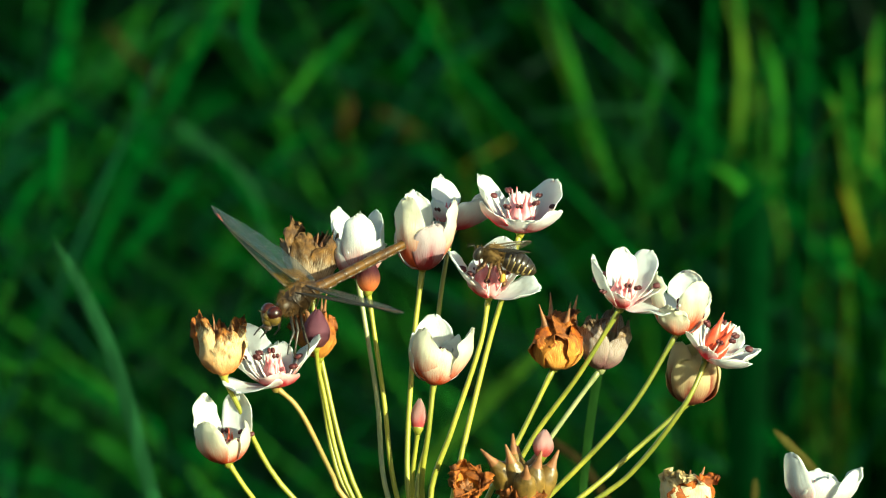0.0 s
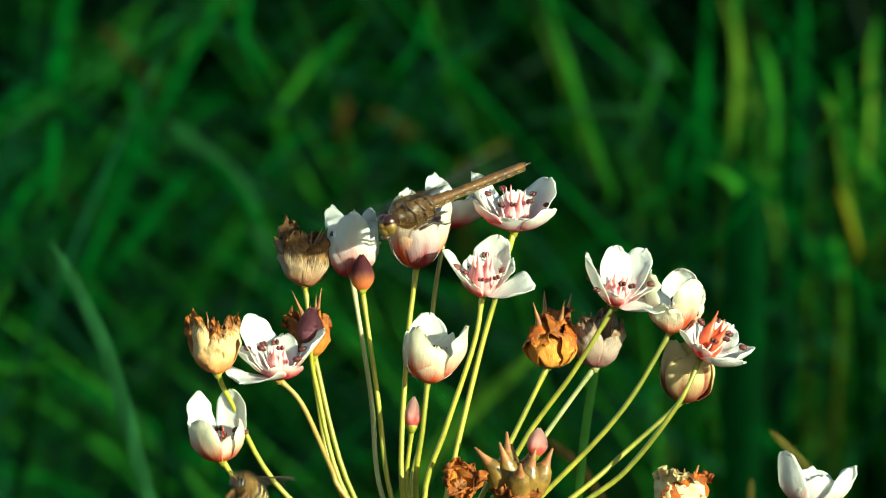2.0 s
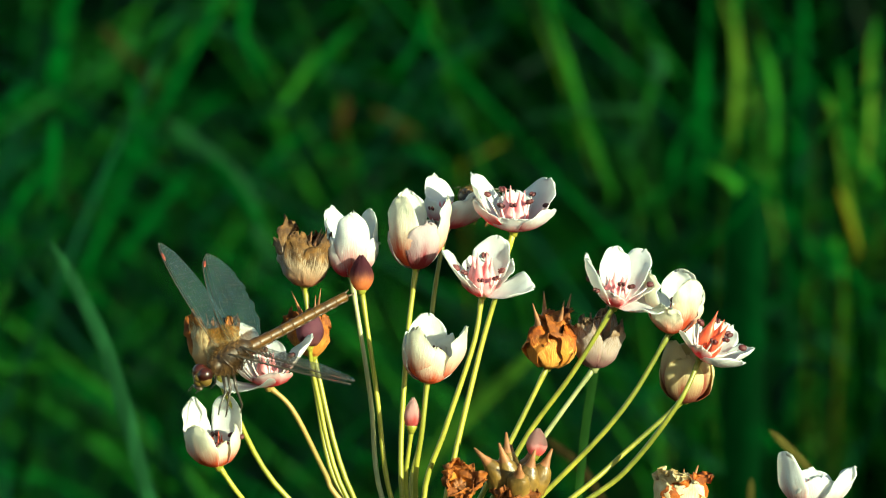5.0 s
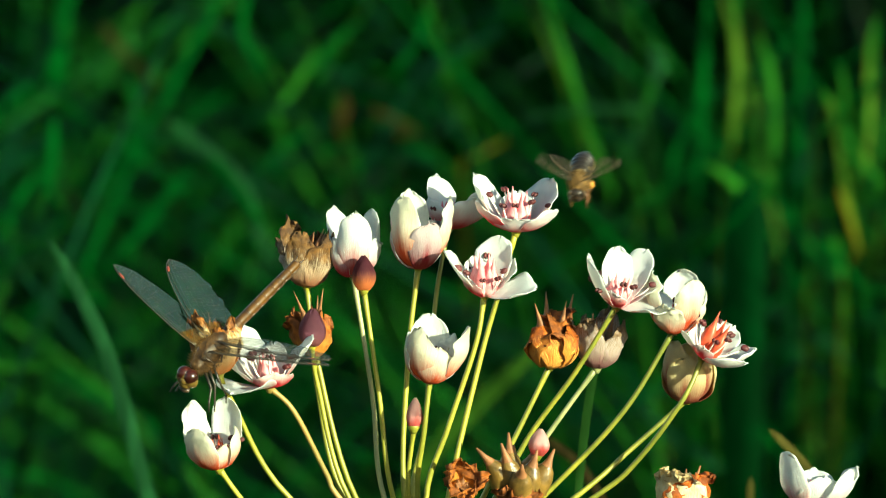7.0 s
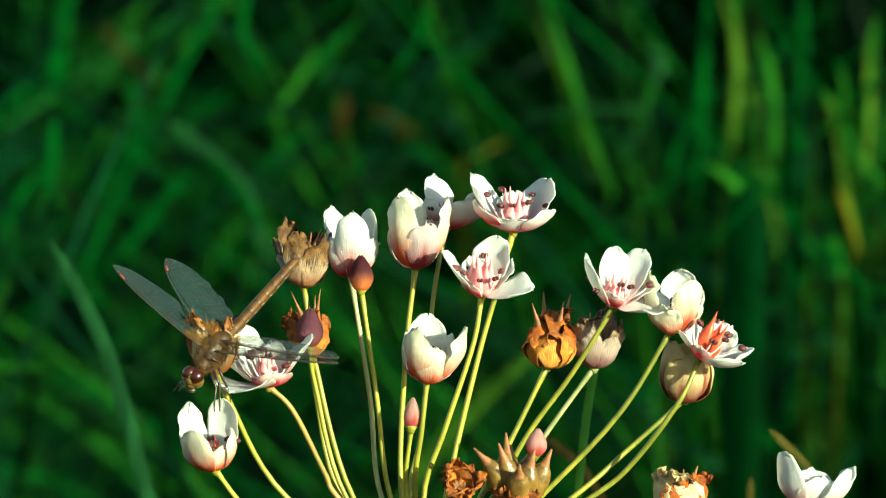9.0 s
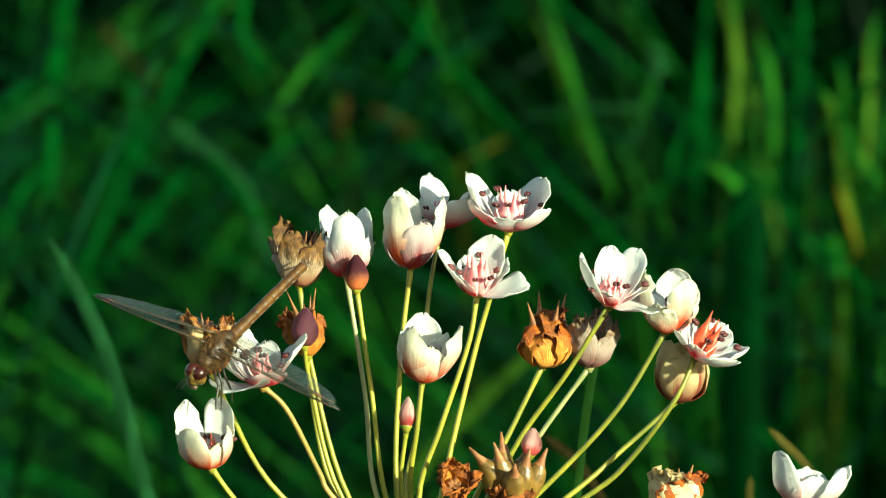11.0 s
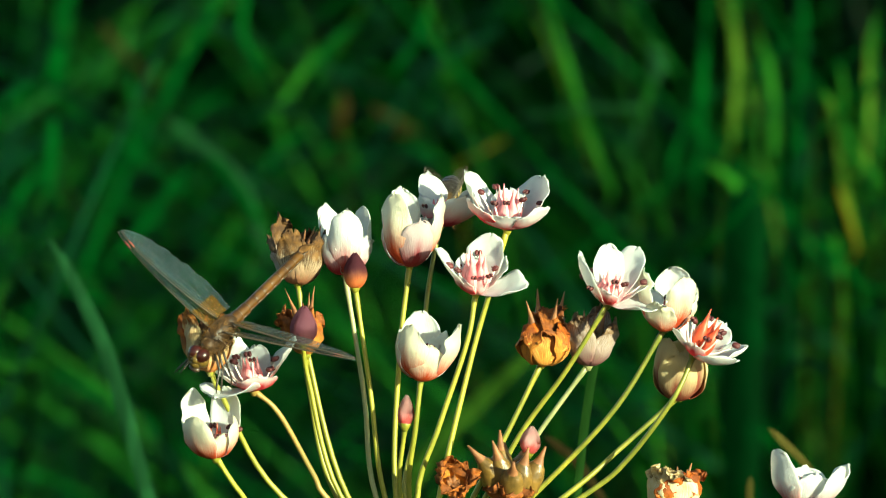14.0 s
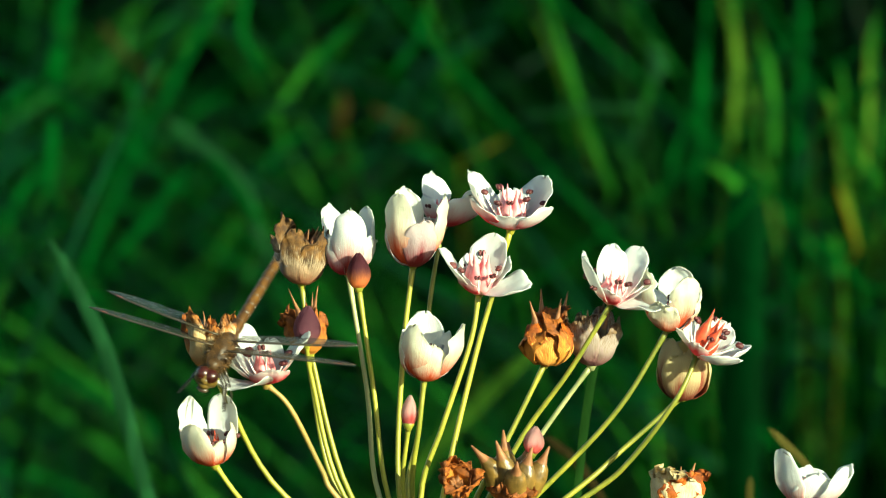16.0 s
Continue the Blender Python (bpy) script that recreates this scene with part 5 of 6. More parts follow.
def motions():
    walk(plant, [
        (0, pose(ROOT_X + 0.00080, ROOT_Y, -0.00031)),
        (0.5, pose(ROOT_X + -0.00048, ROOT_Y, 0.00030)),
        (1, pose(ROOT_X + 0.00007, ROOT_Y, -0.00019)),
        (1.5, pose(ROOT_X + 0.00037, ROOT_Y, -0.00036)),
        (2, pose(ROOT_X + 0.00037, ROOT_Y, 0.00018)),
        (2.5, pose(ROOT_X + 0.00000, ROOT_Y, -0.00000)),
        (3, pose(ROOT_X + 0.00110, ROOT_Y, -0.00018)),
        (3.5, pose(ROOT_X + 0.00073, ROOT_Y, -0.00018)),
        (4, pose(ROOT_X + 0.00000, ROOT_Y, -0.00000)),
        (6.5, pose(ROOT_X + 0.00085, ROOT_Y, -0.00006)),
        (7, pose(ROOT_X + 0.00085, ROOT_Y, -0.00024)),
        (7.5, pose(ROOT_X + 0.00030, ROOT_Y, 0.00013)),
        (8, pose(ROOT_X + -0.00025, ROOT_Y, -0.00005)),
        (8.5, pose(ROOT_X + 0.00012, ROOT_Y, -0.00006)),
        (9, pose(ROOT_X + 0.00030, ROOT_Y, -0.00024)),
        (11.5, pose(ROOT_X + -0.00068, ROOT_Y, -0.00030)),
        (12, pose(ROOT_X + 0.00006, ROOT_Y, -0.00011)),
        (12.5, pose(ROOT_X + -0.00068, ROOT_Y, 0.00025)),
        (13, pose(ROOT_X + -0.00049, ROOT_Y, -0.00011)),
        (13.5, pose(ROOT_X + -0.00031, ROOT_Y, -0.00030)),
        (14, pose(ROOT_X + -0.00086, ROOT_Y, 0.00007)),
        (14.5, pose(ROOT_X + -0.00068, ROOT_Y, 0.00007)),
        (15, pose(ROOT_X + -0.00049, ROOT_Y, 0.00025)),
        (15.5, pose(ROOT_X + -0.00013, ROOT_Y, 0.00043)),
        (16, pose(ROOT_X + -0.00013, ROOT_Y, 0.00007))])
    swing_flower("perch", [(0, 2.3), (0.5, 1.7), (0.7, 1.7), (0.8, -1.9), (0.9, 1.6), (1.0, -2.6), (1.2, 1.0), (1.5, -1.7), (2.0, 0), (3.3, 0), (3.4, 1.8), (3.5, 3.2),
        (3.7, 2.6), (4.0, 2.5), (5.5, 2.4), (5.8, 0), (6.4, 0.2), (6.5, 1.5), (6.7, 2.6), (7.0, 2.8), (9.0, 2.4), (11.8, 2.7), (11.9, 2.6), (12.0, 1.7), (12.1, 1.2), (12.2, 4.2), (12.3, -2.5), (12.4, 1.4), (12.5, 1.5), (12.7, 0.6), (13.1, 0),
        (13.25, 3.6), (13.5, 4.7), (14.5, 4.7), (14.6, -3.2), (14.8, -3.0), (15.0, 0), (15.2, 0.6), (15.7, 0), (15.8, 2.0), (16.0, 2.4)])
    swing_flower("low_left", [(0, 0.1), (3.3, 0), (3.5, 1.7), (4.0, 1.3), (5.5, 1.3), (5.8, 0), (6.4, 0), (6.6, 1.2), (7.0, 2.0), (9.0, 2.4), (11.8, 2.0), (12.0, 2.6), (12.2, -0.8), (12.3, 0), (13.1, 0), (13.5, -0.4), (14.5, 0), (14.8, 0.2), (15.6, 0), (15.8, 1.2), (16.0, 1.6)])
    walk(FLY, [
        (0.0, heading((-0.03118, -0.02241, 0.99121), (-0.718, -0.615, -0.325), (0.696, -0.641, -0.323))), (0.5, heading((-0.03212, -0.02237, 0.99182), (-0.718, -0.614, -0.329), (0.696, -0.641, -0.323))), (0.7, heading((-0.03205, -0.02235, 0.99194), (-0.718, -0.615, -0.326), (0.696, -0.641, -0.323))), (0.8, heading((-0.04017, -0.02149, 0.99901), (-0.676, -0.648, -0.35), (0.692, -0.722, 0))), (0.9, heading((-0.04682, -0.01996, 1.02280), (-0.722, -0.579, -0.379), (0.626, -0.78, 0))), (1.0, heading((-0.03972, -0.01902, 1.04066), (-0.788, -0.496, -0.364), (0.532, -0.846, 0))),
        (1.1, heading((-0.02633, -0.01859, 1.04078), (-0.74, -0.552, -0.384), (0.598, -0.801, 0))), (1.2, heading((-0.01612, -0.01923, 1.03898), (-0.767, -0.491, -0.413), (0.539, -0.842, 0))), (1.3, heading((-0.02121, -0.01777, 1.04523), (-0.706, -0.607, -0.365), (0.652, -0.758, 0))), (1.4, heading((-0.02074, -0.01667, 1.06130), (-0.729, -0.568, -0.382), (0.615, -0.789, 0))), (1.6, heading((-0.01577, -0.01580, 1.07530), (-0.759, -0.523, -0.388), (0.567, -0.824, 0))), (1.8, heading((-0.00638, -0.01682, 1.06360), (-0.762, -0.522, -0.383), (0.565, -0.825, 0))),
        (1.9, heading((-0.00456, -0.02021, 1.02761), (-0.771, -0.493, -0.404), (0.539, -0.843, 0))), (2.0, heading((-0.00612, -0.02084, 1.00953), (-0.75, -0.605, -0.266), (0.628, -0.778, 0))), (2.1, heading((-0.01422, -0.02098, 1.01692), (-0.809, -0.505, -0.302), (0.53, -0.848, 0))), (2.2, heading((-0.02045, -0.01604, 1.07040), (-0.759, -0.545, -0.356), (0.583, -0.813, 0))), (2.4, heading((-0.02751, -0.01461, 1.08678), (-0.755, -0.545, -0.364), (0.585, -0.811, 0))), (2.7, heading((-0.00428, -0.01549, 1.07529), (-0.73, -0.564, -0.386), (0.611, -0.792, 0))), (2.8, heading((0.00019, -0.01642, 1.06123), (-0.703, -0.602, -0.378), (0.651, -0.759, 0))),
        (2.9, heading((-0.00420, -0.01767, 1.04513), (-0.695, -0.621, -0.362), (0.666, -0.746, 0))), (3.0, heading((-0.00926, -0.02045, 1.01603), (-0.707, -0.593, -0.385), (0.642, -0.766, 0))), (3.1, heading((-0.02559, -0.02221, 1.00805), (-0.808, -0.453, -0.378), (0.489, -0.872, 0))), (3.2, heading((-0.03462, -0.02121, 1.00875), (-0.743, -0.573, -0.346), (0.61, -0.792, 0))), (3.3, heading((-0.03518, -0.02197, 1.00096), (-0.731, -0.566, -0.381), (0.612, -0.791, 0))), (3.4, heading((-0.04416, -0.02428, 0.97951), (-0.843, -0.494, -0.212), (0.535, -0.728, -0.428))), (3.5, heading((-0.04292, -0.02424, 0.97816), (-0.818, -0.518, -0.251), (0.573, -0.701, -0.424))),
        (3.7, heading((-0.04397, -0.02377, 0.97908), (-0.742, -0.577, -0.341), (0.67, -0.618, -0.412))), (4.0, heading((-0.04417, -0.02430, 0.97931), (-0.761, -0.51, -0.401), (0.646, -0.649, -0.402))), (4.2, heading((-0.04419, -0.02426, 0.97906), (-0.774, -0.515, -0.369), (0.633, -0.659, -0.408))), (5.4, heading((-0.04413, -0.02447, 0.97919), (-0.774, -0.489, -0.402), (0.629, -0.666, -0.401))), (5.6, heading((-0.03672, -0.02151, 1.00709), (-0.765, -0.552, -0.332), (0.585, -0.811, 0))), (5.9, heading((-0.01564, -0.01906, 1.03770), (-0.765, -0.525, -0.374), (0.566, -0.824, 0))), (6.2, heading((-0.01560, -0.02079, 1.01778), (-0.768, -0.526, -0.366), (0.566, -0.825, 0))), (6.3, heading((-0.02594, -0.02203, 1.00111), (-0.746, -0.555, -0.368), (0.597, -0.802, 0))), (6.4, heading((-0.04155, -0.02219, 0.99223), (-0.741, -0.626, -0.244), (0.645, -0.764, 0))), (6.5, heading((-0.04868, -0.02276, 0.98312), (-0.695, -0.658, -0.288), (0.71, -0.566, -0.42))), (6.6, heading((-0.04529, -0.02355, 0.97895), (-0.71, -0.609, -0.354), (0.703, -0.581, -0.41))),
        (6.75, heading((-0.04703, -0.02330, 0.98000), (-0.641, -0.516, -0.568), (0.757, -0.544, -0.361))), (7.0, heading((-0.04865, -0.02281, 0.97975), (-0.583, -0.583, -0.566), (0.811, -0.46, -0.361))), (8.0, heading((-0.04816, -0.02267, 0.97983), (-0.57, -0.6, -0.562), (0.821, -0.44, -0.363))), (9.0, heading((-0.04777, -0.02264, 0.97986), (-0.544, -0.606, -0.58), (0.839, -0.411, -0.357))), (11.3, heading((-0.04685, -0.02246, 0.97996), (-0.573, -0.624, -0.531), (0.82, -0.436, -0.371))), (11.8, heading((-0.04685, -0.02246, 0.97995), (-0.573, -0.624, -0.531), (0.82, -0.436, -0.371))), (11.9, heading((-0.05833, -0.02375, 0.98001), (-0.704, -0.576, -0.416), (0.633, -0.774, 0))), (12.0, heading((-0.10977, -0.02178, 0.99779), (-0.682, -0.626, -0.378), (0.676, -0.737, 0))), (12.1, heading((-0.10274, -0.02119, 1.00480), (-0.683, -0.624, -0.38), (0.674, -0.738, 0))),
        (12.2, heading((-0.08879, -0.02087, 1.00924), (-0.67, -0.618, -0.412), (0.678, -0.735, 0))), (12.3, heading((-0.08556, -0.02197, 0.99764), (-0.663, -0.609, -0.435), (0.676, -0.737, 0))), (12.4, heading((-0.06627, -0.02125, 1.01089), (-0.706, -0.551, -0.444), (0.615, -0.788, 0))), (12.5, heading((-0.05408, -0.02169, 1.01057), (-0.771, -0.494, -0.402), (0.54, -0.842, 0))), (12.6, heading((-0.03229, -0.02144, 1.02289), (-0.881, -0.375, -0.289), (0.391, -0.92, 0))), (12.7, heading((-0.01925, -0.01817, 1.04137), (-0.795, -0.582, -0.173), (0.591, -0.807, 0))), (12.8, heading((-0.00460, -0.01845, 1.03713), (-0.734, -0.605, -0.307), (0.636, -0.772, 0))), (12.9, heading((-0.01286, -0.02025, 1.03119), (-0.896, -0.423, -0.139), (0.427, -0.904, 0))),
        (13.0, heading((-0.02423, -0.02250, 1.01205), (-0.832, -0.37, -0.413), (0.407, -0.914, 0))), (13.1, heading((-0.03794, -0.02221, 1.00233), (-0.769, -0.517, -0.376), (0.558, -0.83, 0))), (13.2, heading((-0.04651, -0.02374, 0.98286), (-0.611, -0.557, -0.562), (0.788, -0.498, -0.363))), (13.3, heading((-0.04695, -0.02208, 0.98244), (-0.559, -0.645, -0.521), (0.829, -0.417, -0.374))), (13.5, heading((-0.04699, -0.02177, 0.98312), (-0.54, -0.675, -0.503), (0.84, -0.389, -0.379))), (14.0, heading((-0.04654, -0.02166, 0.98325), (-0.536, -0.688, -0.489), (0.841, -0.384, -0.382))), (14.5, heading((-0.04621, -0.02156, 0.98341), (-0.533, -0.697, -0.479), (0.841, -0.379, -0.385))), (14.53, heading((-0.04621, -0.02156, 0.98341), (-0.533, -0.697, -0.479), (0.841, -0.379, -0.385))), (14.6, heading((-0.05182, -0.02227, 0.98944), (-0.313, -0.683, -0.66), (0.909, -0.416, 0))), (14.7, heading((-0.06612, -0.01992, 1.02172), (-0.665, -0.602, -0.442), (0.671, -0.741, 0))),
        (14.8, heading((-0.06787, -0.01601, 1.06341), (-0.65, -0.634, -0.419), (0.698, -0.716, 0))), (14.9, heading((-0.06134, -0.01481, 1.07018), (-0.585, -0.711, -0.389), (0.772, -0.636, 0))), (15.0, heading((-0.04771, -0.01687, 1.04993), (-0.53, -0.683, -0.502), (0.79, -0.613, 0))), (15.1, heading((-0.03332, -0.01912, 1.03268), (-0.622, -0.587, -0.519), (0.687, -0.727, 0))), (15.2, heading((-0.02937, -0.02061, 1.02154), (-0.525, -0.533, -0.664), (0.712, -0.702, 0))), (15.3, heading((-0.02880, -0.02125, 1.01084), (-0.539, -0.568, -0.622), (0.725, -0.689, 0))), (15.4, heading((-0.04185, -0.02170, 0.99078), (-0.562, -0.721, -0.406), (0.789, -0.615, 0))), (15.5, heading((-0.05134, -0.02233, 1.00086), (-0.869, -0.491, -0.061), (0.492, -0.871, 0))),
        (15.6, heading((-0.04890, -0.02042, 1.01477), (-0.636, -0.617, -0.464), (0.697, -0.717, 0))), (15.7, heading((-0.04315, -0.02227, 1.00235), (-0.637, -0.526, -0.563), (0.636, -0.772, 0))), (15.8, heading((-0.04842, -0.02384, 0.97843), (-0.576, -0.595, -0.561), (0.817, -0.449, -0.363))), (15.9, heading((-0.05043, -0.02259, 0.98067), (-0.249, -0.738, -0.627), (0.939, -0.027, -0.342))), (16.0, heading((-0.04615, -0.02249, 0.97950), (-0.35, -0.759, -0.549), (0.917, -0.158, -0.366)))])
    beat(FLY_WINGS, [(0, 0.72, 12, 8, 12, 0, -28, 12, 8, 12, 0, -28), (3.45, 3.62, 32, 16, 32, 26, -18, 12, 16, 12, 26, -18), (3.63, 5.4, 19, 10, 4, 26, -22, 3, 24, 3, 20, -34), (6.6, 9.3, 4, 14, -8, 34, -22, 14, 12, 14, 8, -34), (9.5, 11.82, -2, -4, 3, -14, -36, -10, 8, -6, 0, -36), (13.22, 14.52, 16, 10, 22, 0, -22, 0, 20, 0, 14, -36), (15.84, 16.0, -10, 2, -10, 8, -34, 20, 2, 20, 8, -34)], (2, 12), 0, 43, 19,
         [(6.5, 48, 6, 42, 20), (13.0, 66, 28, 56, 46), (15.5, 66, 0, 46, 44)])
    fold(FLY_LEGS, [(0, 0.7), (3.4, 5.4), (6.5, 11.8), (13.2, 14.5), (15.8, 16)])
    walk(BEE, [
        (0.0, heading((0.00992, -0.01407, 0.99983), (-0.973, 0.02, 0.229), (-0.048, -0.992, -0.119))), (0.3, heading((0.01035, -0.01408, 0.99965), (-0.967, 0.022, 0.252), (-0.054, -0.991, -0.119))), (0.5, heading((0.0133, -0.01282, 1.00202), (-0.722, -0.245, 0.647), (0.224, -0.968, -0.116))), (0.7, heading((0.01559, -0.01318, 1.00127), (-0.484, -0.754, 0.445), (0.821, -0.567, -0.068))), (0.8, heading((0.01281, -0.0152, 1.00061), (-0.528, -0.773, 0.352), (0.808, -0.585, -0.07))), (0.9, heading((0.02663, -0.00952, 1.00268), (-0.722, -0.629, 0.29), (0.633, -0.769, -0.092))), (1.0, heading((0.03985, -0.01318, 0.99762), (-0.949, -0.3, 0.102), (0.288, -0.951, -0.114))),
        (1.1, heading((0.03269, -0.01489, 0.98896), (-0.765, -0.588, 0.264), (0.585, -0.805, -0.097))), (1.2, heading((0.02072, -0.0175, 0.98017), (-0.714, -0.632, 0.303), (0.638, -0.765, -0.092))), (1.3, heading((0.01207, -0.01964, 0.97993), (-0.756, -0.603, 0.254), (0.601, -0.794, -0.095))), (1.4, heading((0, -0.02035, 0.97101), (-0.656, -0.607, 0.448), (0.642, -0.761, -0.091))), (1.5, heading((-0.00364, -0.0201, 0.97368), (-0.608, -0.607, 0.513), (0.665, -0.741, -0.089))), (1.6, heading((-0.01838, -0.01988, 0.97549), (-0.602, -0.624, 0.498), (0.681, -0.727, -0.087))), (1.7, heading((-0.02537, -0.02137, 0.97229), (-0.689, -0.264, 0.675), (0.255, -0.96, -0.115))),
        (1.8, heading((-0.02916, -0.02053, 0.96768), (-0.548, -0.63, 0.551), (0.714, -0.695, -0.083))), (1.9, heading((-0.03194, -0.0208, 0.96491), (-0.595, -0.625, 0.505), (0.686, -0.723, -0.087))), (2.0, heading((-0.04131, -0.02138, 0.95224), (-0.442, -0.782, 0.44), (0.854, -0.517, -0.062))), (2.1, heading((-0.01956, -0.03296, 0.94037), (-0.542, -0.628, 0.559), (0.717, -0.692, -0.083))), (2.2, heading((0.00931, -0.03302, 0.94007), (-0.462, -0.612, 0.642), (0.754, -0.652, -0.078))), (2.3, heading((0.04425, -0.02739, 0.94841), (-0.391, -0.571, 0.722), (0.777, -0.626, -0.075))), (2.4, heading((0.0694, -0.01706, 0.97296), (-0.212, -0.311, 0.927), (0.682, -0.726, -0.087))), (2.5, heading((0.08037, -0.01405, 0.98085), (-0.771, -0.438, 0.462), (0.442, -0.89, -0.107))), (2.6, heading((0.08671, -0.01378, 0.97855), (-0.554, -0.562, 0.614), (0.658, -0.748, -0.09))),
        (2.7, heading((0.08762, -0.01454, 0.96898), (-0.644, -0.594, 0.482), (0.637, -0.766, -0.092))), (2.8, heading((0.09638, -0.01508, 0.95878), (-0.61, -0.704, 0.364), (0.732, -0.676, -0.081))), (2.9, heading((0.09074, -0.01584, 0.95394), (-0.688, -0.605, 0.4), (0.627, -0.774, -0.093))), (3.0, heading((0.08468, -0.01469, 0.97056), (-0.82, -0.537, 0.2), (0.528, -0.843, -0.101))), (3.1, heading((0.07091, -0.012, 0.98458), (-0.906, -0.383, 0.179), (0.368, -0.923, -0.111))), (3.2, heading((0.06002, -0.00962, 0.98885), (-0.917, -0.39, 0.085), (0.381, -0.918, -0.11))), (3.3, heading((0.05077, -0.00631, 0.99947), (-0.865, -0.501, 0.044), (0.494, -0.863, -0.104))), (3.4, heading((0.03255, -0.00069, 1.0111), (-0.729, -0.656, 0.193), (0.653, -0.752, -0.09))), (3.5, heading((0.02397, 0.00295, 1.01638), (-0.885, -0.445, -0.14), (0.46, -0.882, -0.106))), (3.6, heading((0.00733, 0.00987, 1.01487), (-0.681, -0.713, 0.168), (0.71, -0.699, -0.084))), (3.7, heading((0.0066, 0.0190, 1.0114), (-0.687, -0.673, 0.275), (0.679, -0.729, -0.087))),
        (4.2, heading((0.0066, 0.0192, 1.0096), (-0.639, -0.727, 0.251), (0.735, -0.673, -0.081))), (5.8, heading((0.0105, 0.0182, 1.0110), (-0.688, -0.71, 0.151), (0.707, -0.702, -0.084))), (6.1, heading((0.02076, 0.01151, 1.0116), (-0.687, -0.684, 0.245), (0.687, -0.721, -0.087))), (6.3, heading((0.0214, 0.00768, 1.0118), (-0.544, -0.714, 0.44), (0.77, -0.633, -0.076))), (6.5, heading((0.02352, 0.00032, 1.01246), (-0.164, -0.951, -0.263), (0.986, -0.164, -0.02))), (6.9, heading((0.02455, 0.00029, 1.01221), (-0.117, -0.949, -0.292), (0.993, -0.118, -0.014))), (7.0, heading((0.02888, -0.00061, 1.01403), (-0.159, -0.685, -0.711), (0.979, -0.202, -0.024))), (7.1, heading((0.04715, 0.0008, 1.02392), (-0.597, -0.791, -0.136), (0.802, -0.593, -0.071))), (7.2, heading((0.07649, -0.00029, 1.01777), (-0.785, -0.613, 0.09), (0.606, -0.79, -0.095))), (7.35, heading((0.10998, -0.00066, 1.01404), (-0.792, -0.595, 0.136), (0.587, -0.804, -0.096))), (8.2, heading((0.13494, -0.0104, 0.96844), (-0.625, -0.647, 0.438), (0.687, -0.722, -0.087))), (9.5, heading((0.08652, -0.02425, 0.92283), (-0.598, -0.702, 0.386), (0.736, -0.672, -0.081))), (10.8, heading((-0.00774, -0.02382, 0.9253), (-0.557, -0.77, 0.313), (0.794, -0.604, -0.072))),
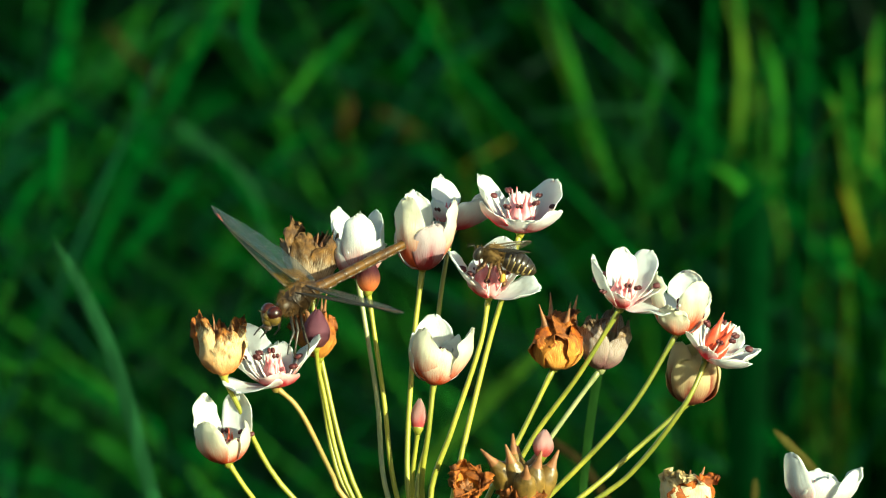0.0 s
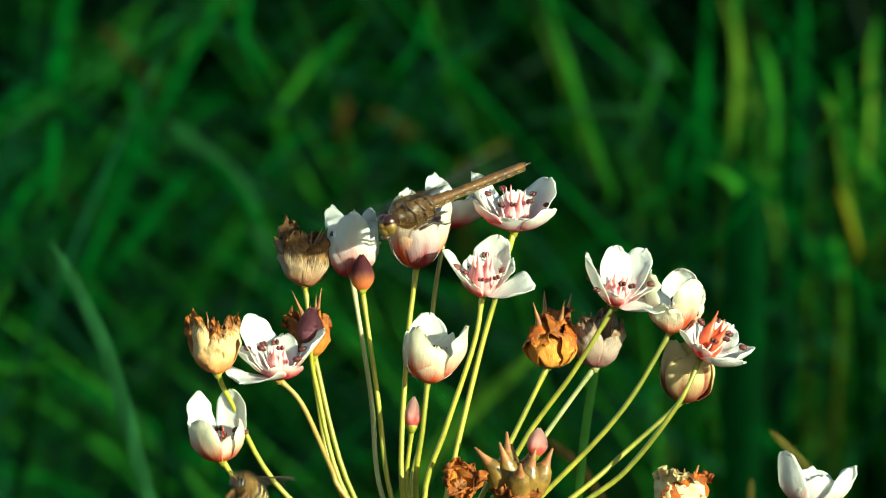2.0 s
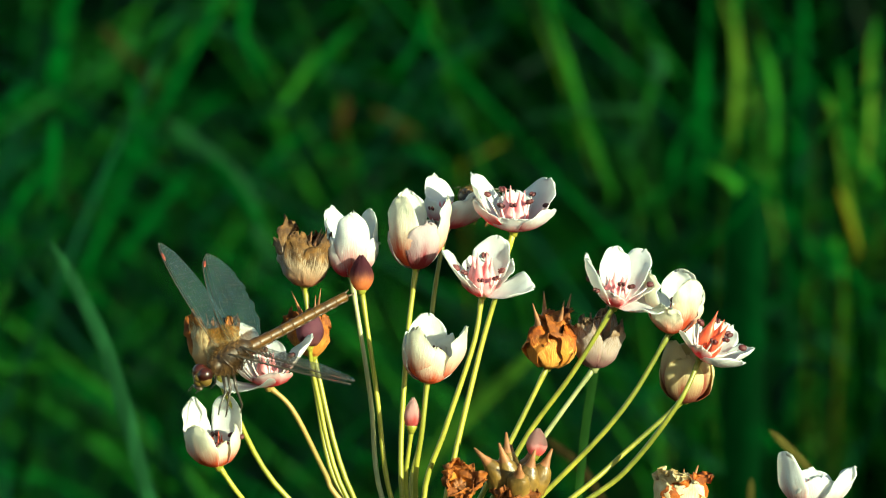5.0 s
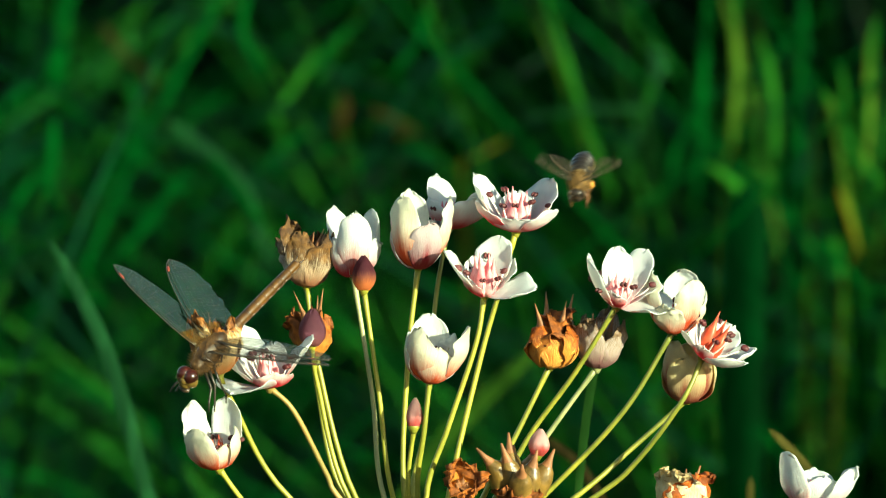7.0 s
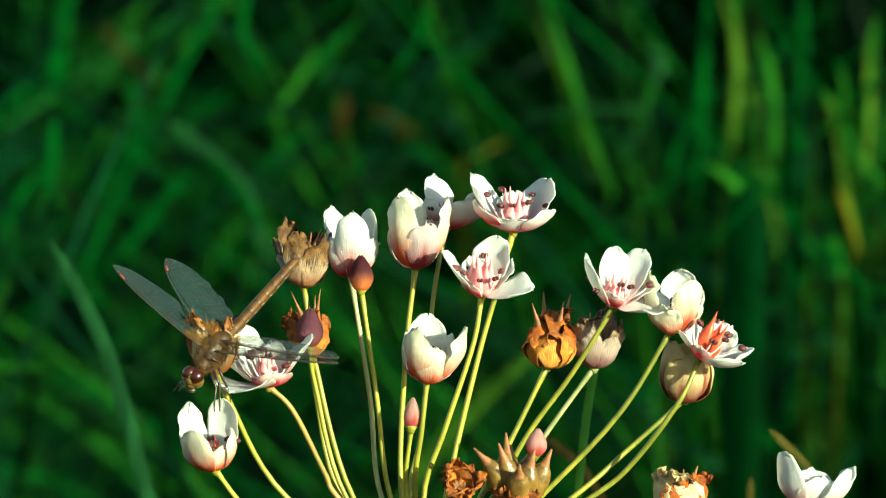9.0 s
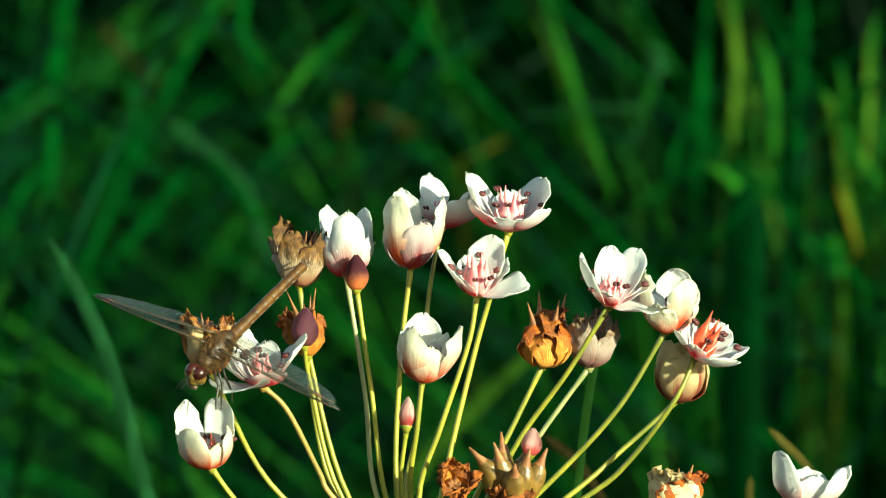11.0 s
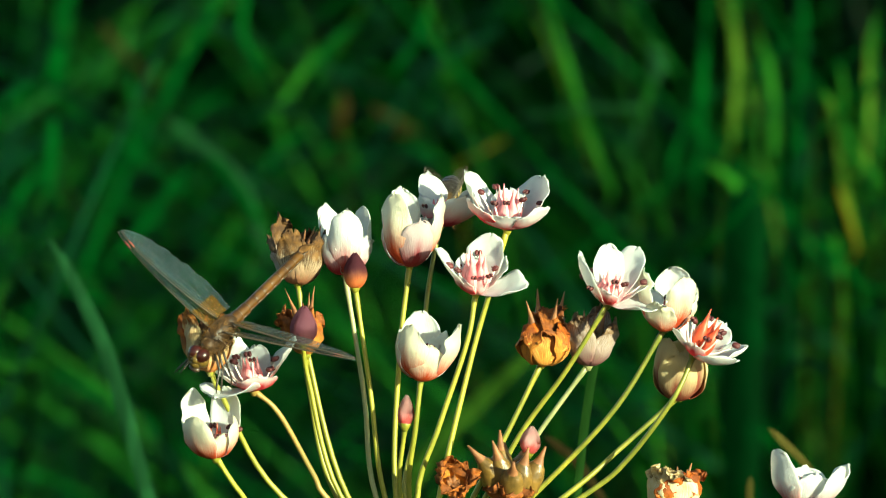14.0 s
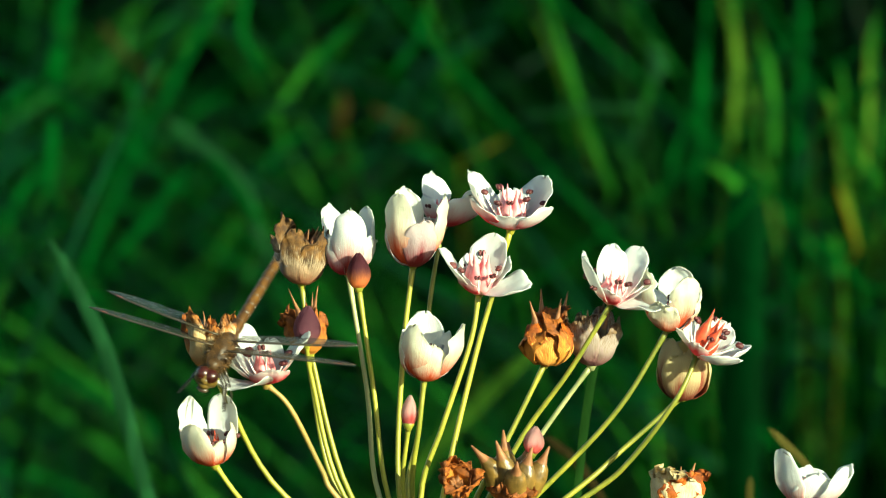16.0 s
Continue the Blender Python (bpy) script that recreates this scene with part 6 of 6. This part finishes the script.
        (11.4, heading((-0.03016, -0.02712, 0.93398), (-0.161, -0.727, 0.667), (0.97, -0.242, -0.029))), (11.5, heading((-0.03335, -0.02605, 0.95008), (-0.256, -0.624, 0.739), (0.901, -0.431, -0.052))), (11.6, heading((-0.0394, -0.02385, 0.96879), (-0.203, -0.798, 0.567), (0.963, -0.267, -0.032))), (11.7, heading((-0.04418, -0.02303, 0.97891), (-0.344, -0.785, 0.515), (0.902, -0.429, -0.051))), (11.8, heading((-0.03946, -0.02039, 0.98761), (-0.207, -0.737, 0.644), (0.954, -0.299, -0.036))), (11.9, heading((-0.04939, -0.0133, 1.00191), (-0.645, -0.72, 0.257), (0.728, -0.681, -0.082))), (12.0, heading((-0.06358, -0.00533, 1.02768), (-0.747, -0.637, 0.187), (0.633, -0.769, -0.092))), (12.1, heading((-0.06608, -0.00162, 1.04675), (-0.748, -0.651, 0.127), (0.645, -0.759, -0.091))), (12.2, heading((-0.05556, 0.00219, 1.06203), (-0.554, -0.769, 0.32), (0.795, -0.603, -0.072))), (12.3, heading((-0.03173, 0.00356, 1.05397), (-0.564, -0.794, 0.225), (0.804, -0.591, -0.071))), (12.4, heading((-0.00902, 0.00552, 1.0315), (-0.577, -0.765, 0.288), (0.782, -0.618, -0.074))), (12.5, heading((-0.00502, 0.00478, 1.01886), (-0.073, -0.927, -0.368), (0.997, -0.075, -0.009))), (12.6, heading((-0.01016, 0.00874, 1.0167), (-0.262, -0.949, -0.175), (0.965, -0.261, -0.031))), (12.7, heading((-0.01535, 0.0082, 1.01129), (-0.327, -0.929, -0.173), (0.945, -0.325, -0.039))), (12.8, heading((-0.00113, 0.01042, 1.01493), (-0.367, -0.903, -0.225), (0.929, -0.366, -0.044))), (12.9, heading((0.00348, 0.01531, 1.0135), (-0.486, -0.843, -0.23), (0.871, -0.487, -0.058))),
        (13.0, heading((0.0013, 0.0240, 1.0082), (-0.24, -0.83, -0.5), (0.95, -0.29, -0.03))),
        (13.2, heading((0.0008, 0.0245, 1.0075), (-0.16, -0.72, -0.67), (0.97, -0.2, -0.02))), (13.6, heading((0.0009, 0.0245, 1.0073), (-0.16, -0.72, -0.67), (0.97, -0.2, -0.02))), (14.3, heading((0.0008, 0.0245, 1.0071), (-0.16, -0.72, -0.67), (0.97, -0.2, -0.02))), (14.5, heading((0.0010, 0.0245, 1.0073), (-0.16, -0.72, -0.67), (0.97, -0.2, -0.02))), (14.53, heading((0.0012, 0.0243, 1.0070), (-0.24, -0.8, -0.55), (0.96, -0.26, -0.03))), (14.6, heading((0.01726, 0.01259, 1.02319), (-0.684, -0.728, -0.049), (0.729, -0.68, -0.082))), (14.7, heading((0.03566, 0.00647, 1.02067), (-0.641, -0.764, -0.072), (0.767, -0.637, -0.076))), (14.8, heading((0.06031, -0.00137, 1.00313), (-0.737, -0.673, 0.057), (0.668, -0.739, -0.089))), (14.9, heading((0.07512, -0.00437, 0.99199), (-0.74, -0.66, 0.128), (0.654, -0.751, -0.09))), (15.0, heading((0.10015, -0.00757, 0.98082), (-0.786, -0.598, 0.155), (0.591, -0.801, -0.096))), (15.4, heading((0.13532, -0.00932, 0.95638), (-0.628, -0.69, 0.36), (0.715, -0.694, -0.083))), (16.0, heading((0.14721, -0.01159, 0.93232), (-0.625, -0.635, 0.455), (0.678, -0.73, -0.088)))])
    beat(BEE_WINGS, [(0, 0.62, 12, 58, 12, 52, 0, 12, 58, 12, 52, 0), (3.72, 6.0, 8, 74, 6, 70, 0, 8, 74, 6, 70, 0), (6.1, 6.92, 55, 40, 55, 45, 0, 55, 40, 55, 45, 0), (13.0, 14.52, 14, 62, 10, 66, 0, 14, 72, 10, 72, 0)], (24, 34), 15, 43)


motions()
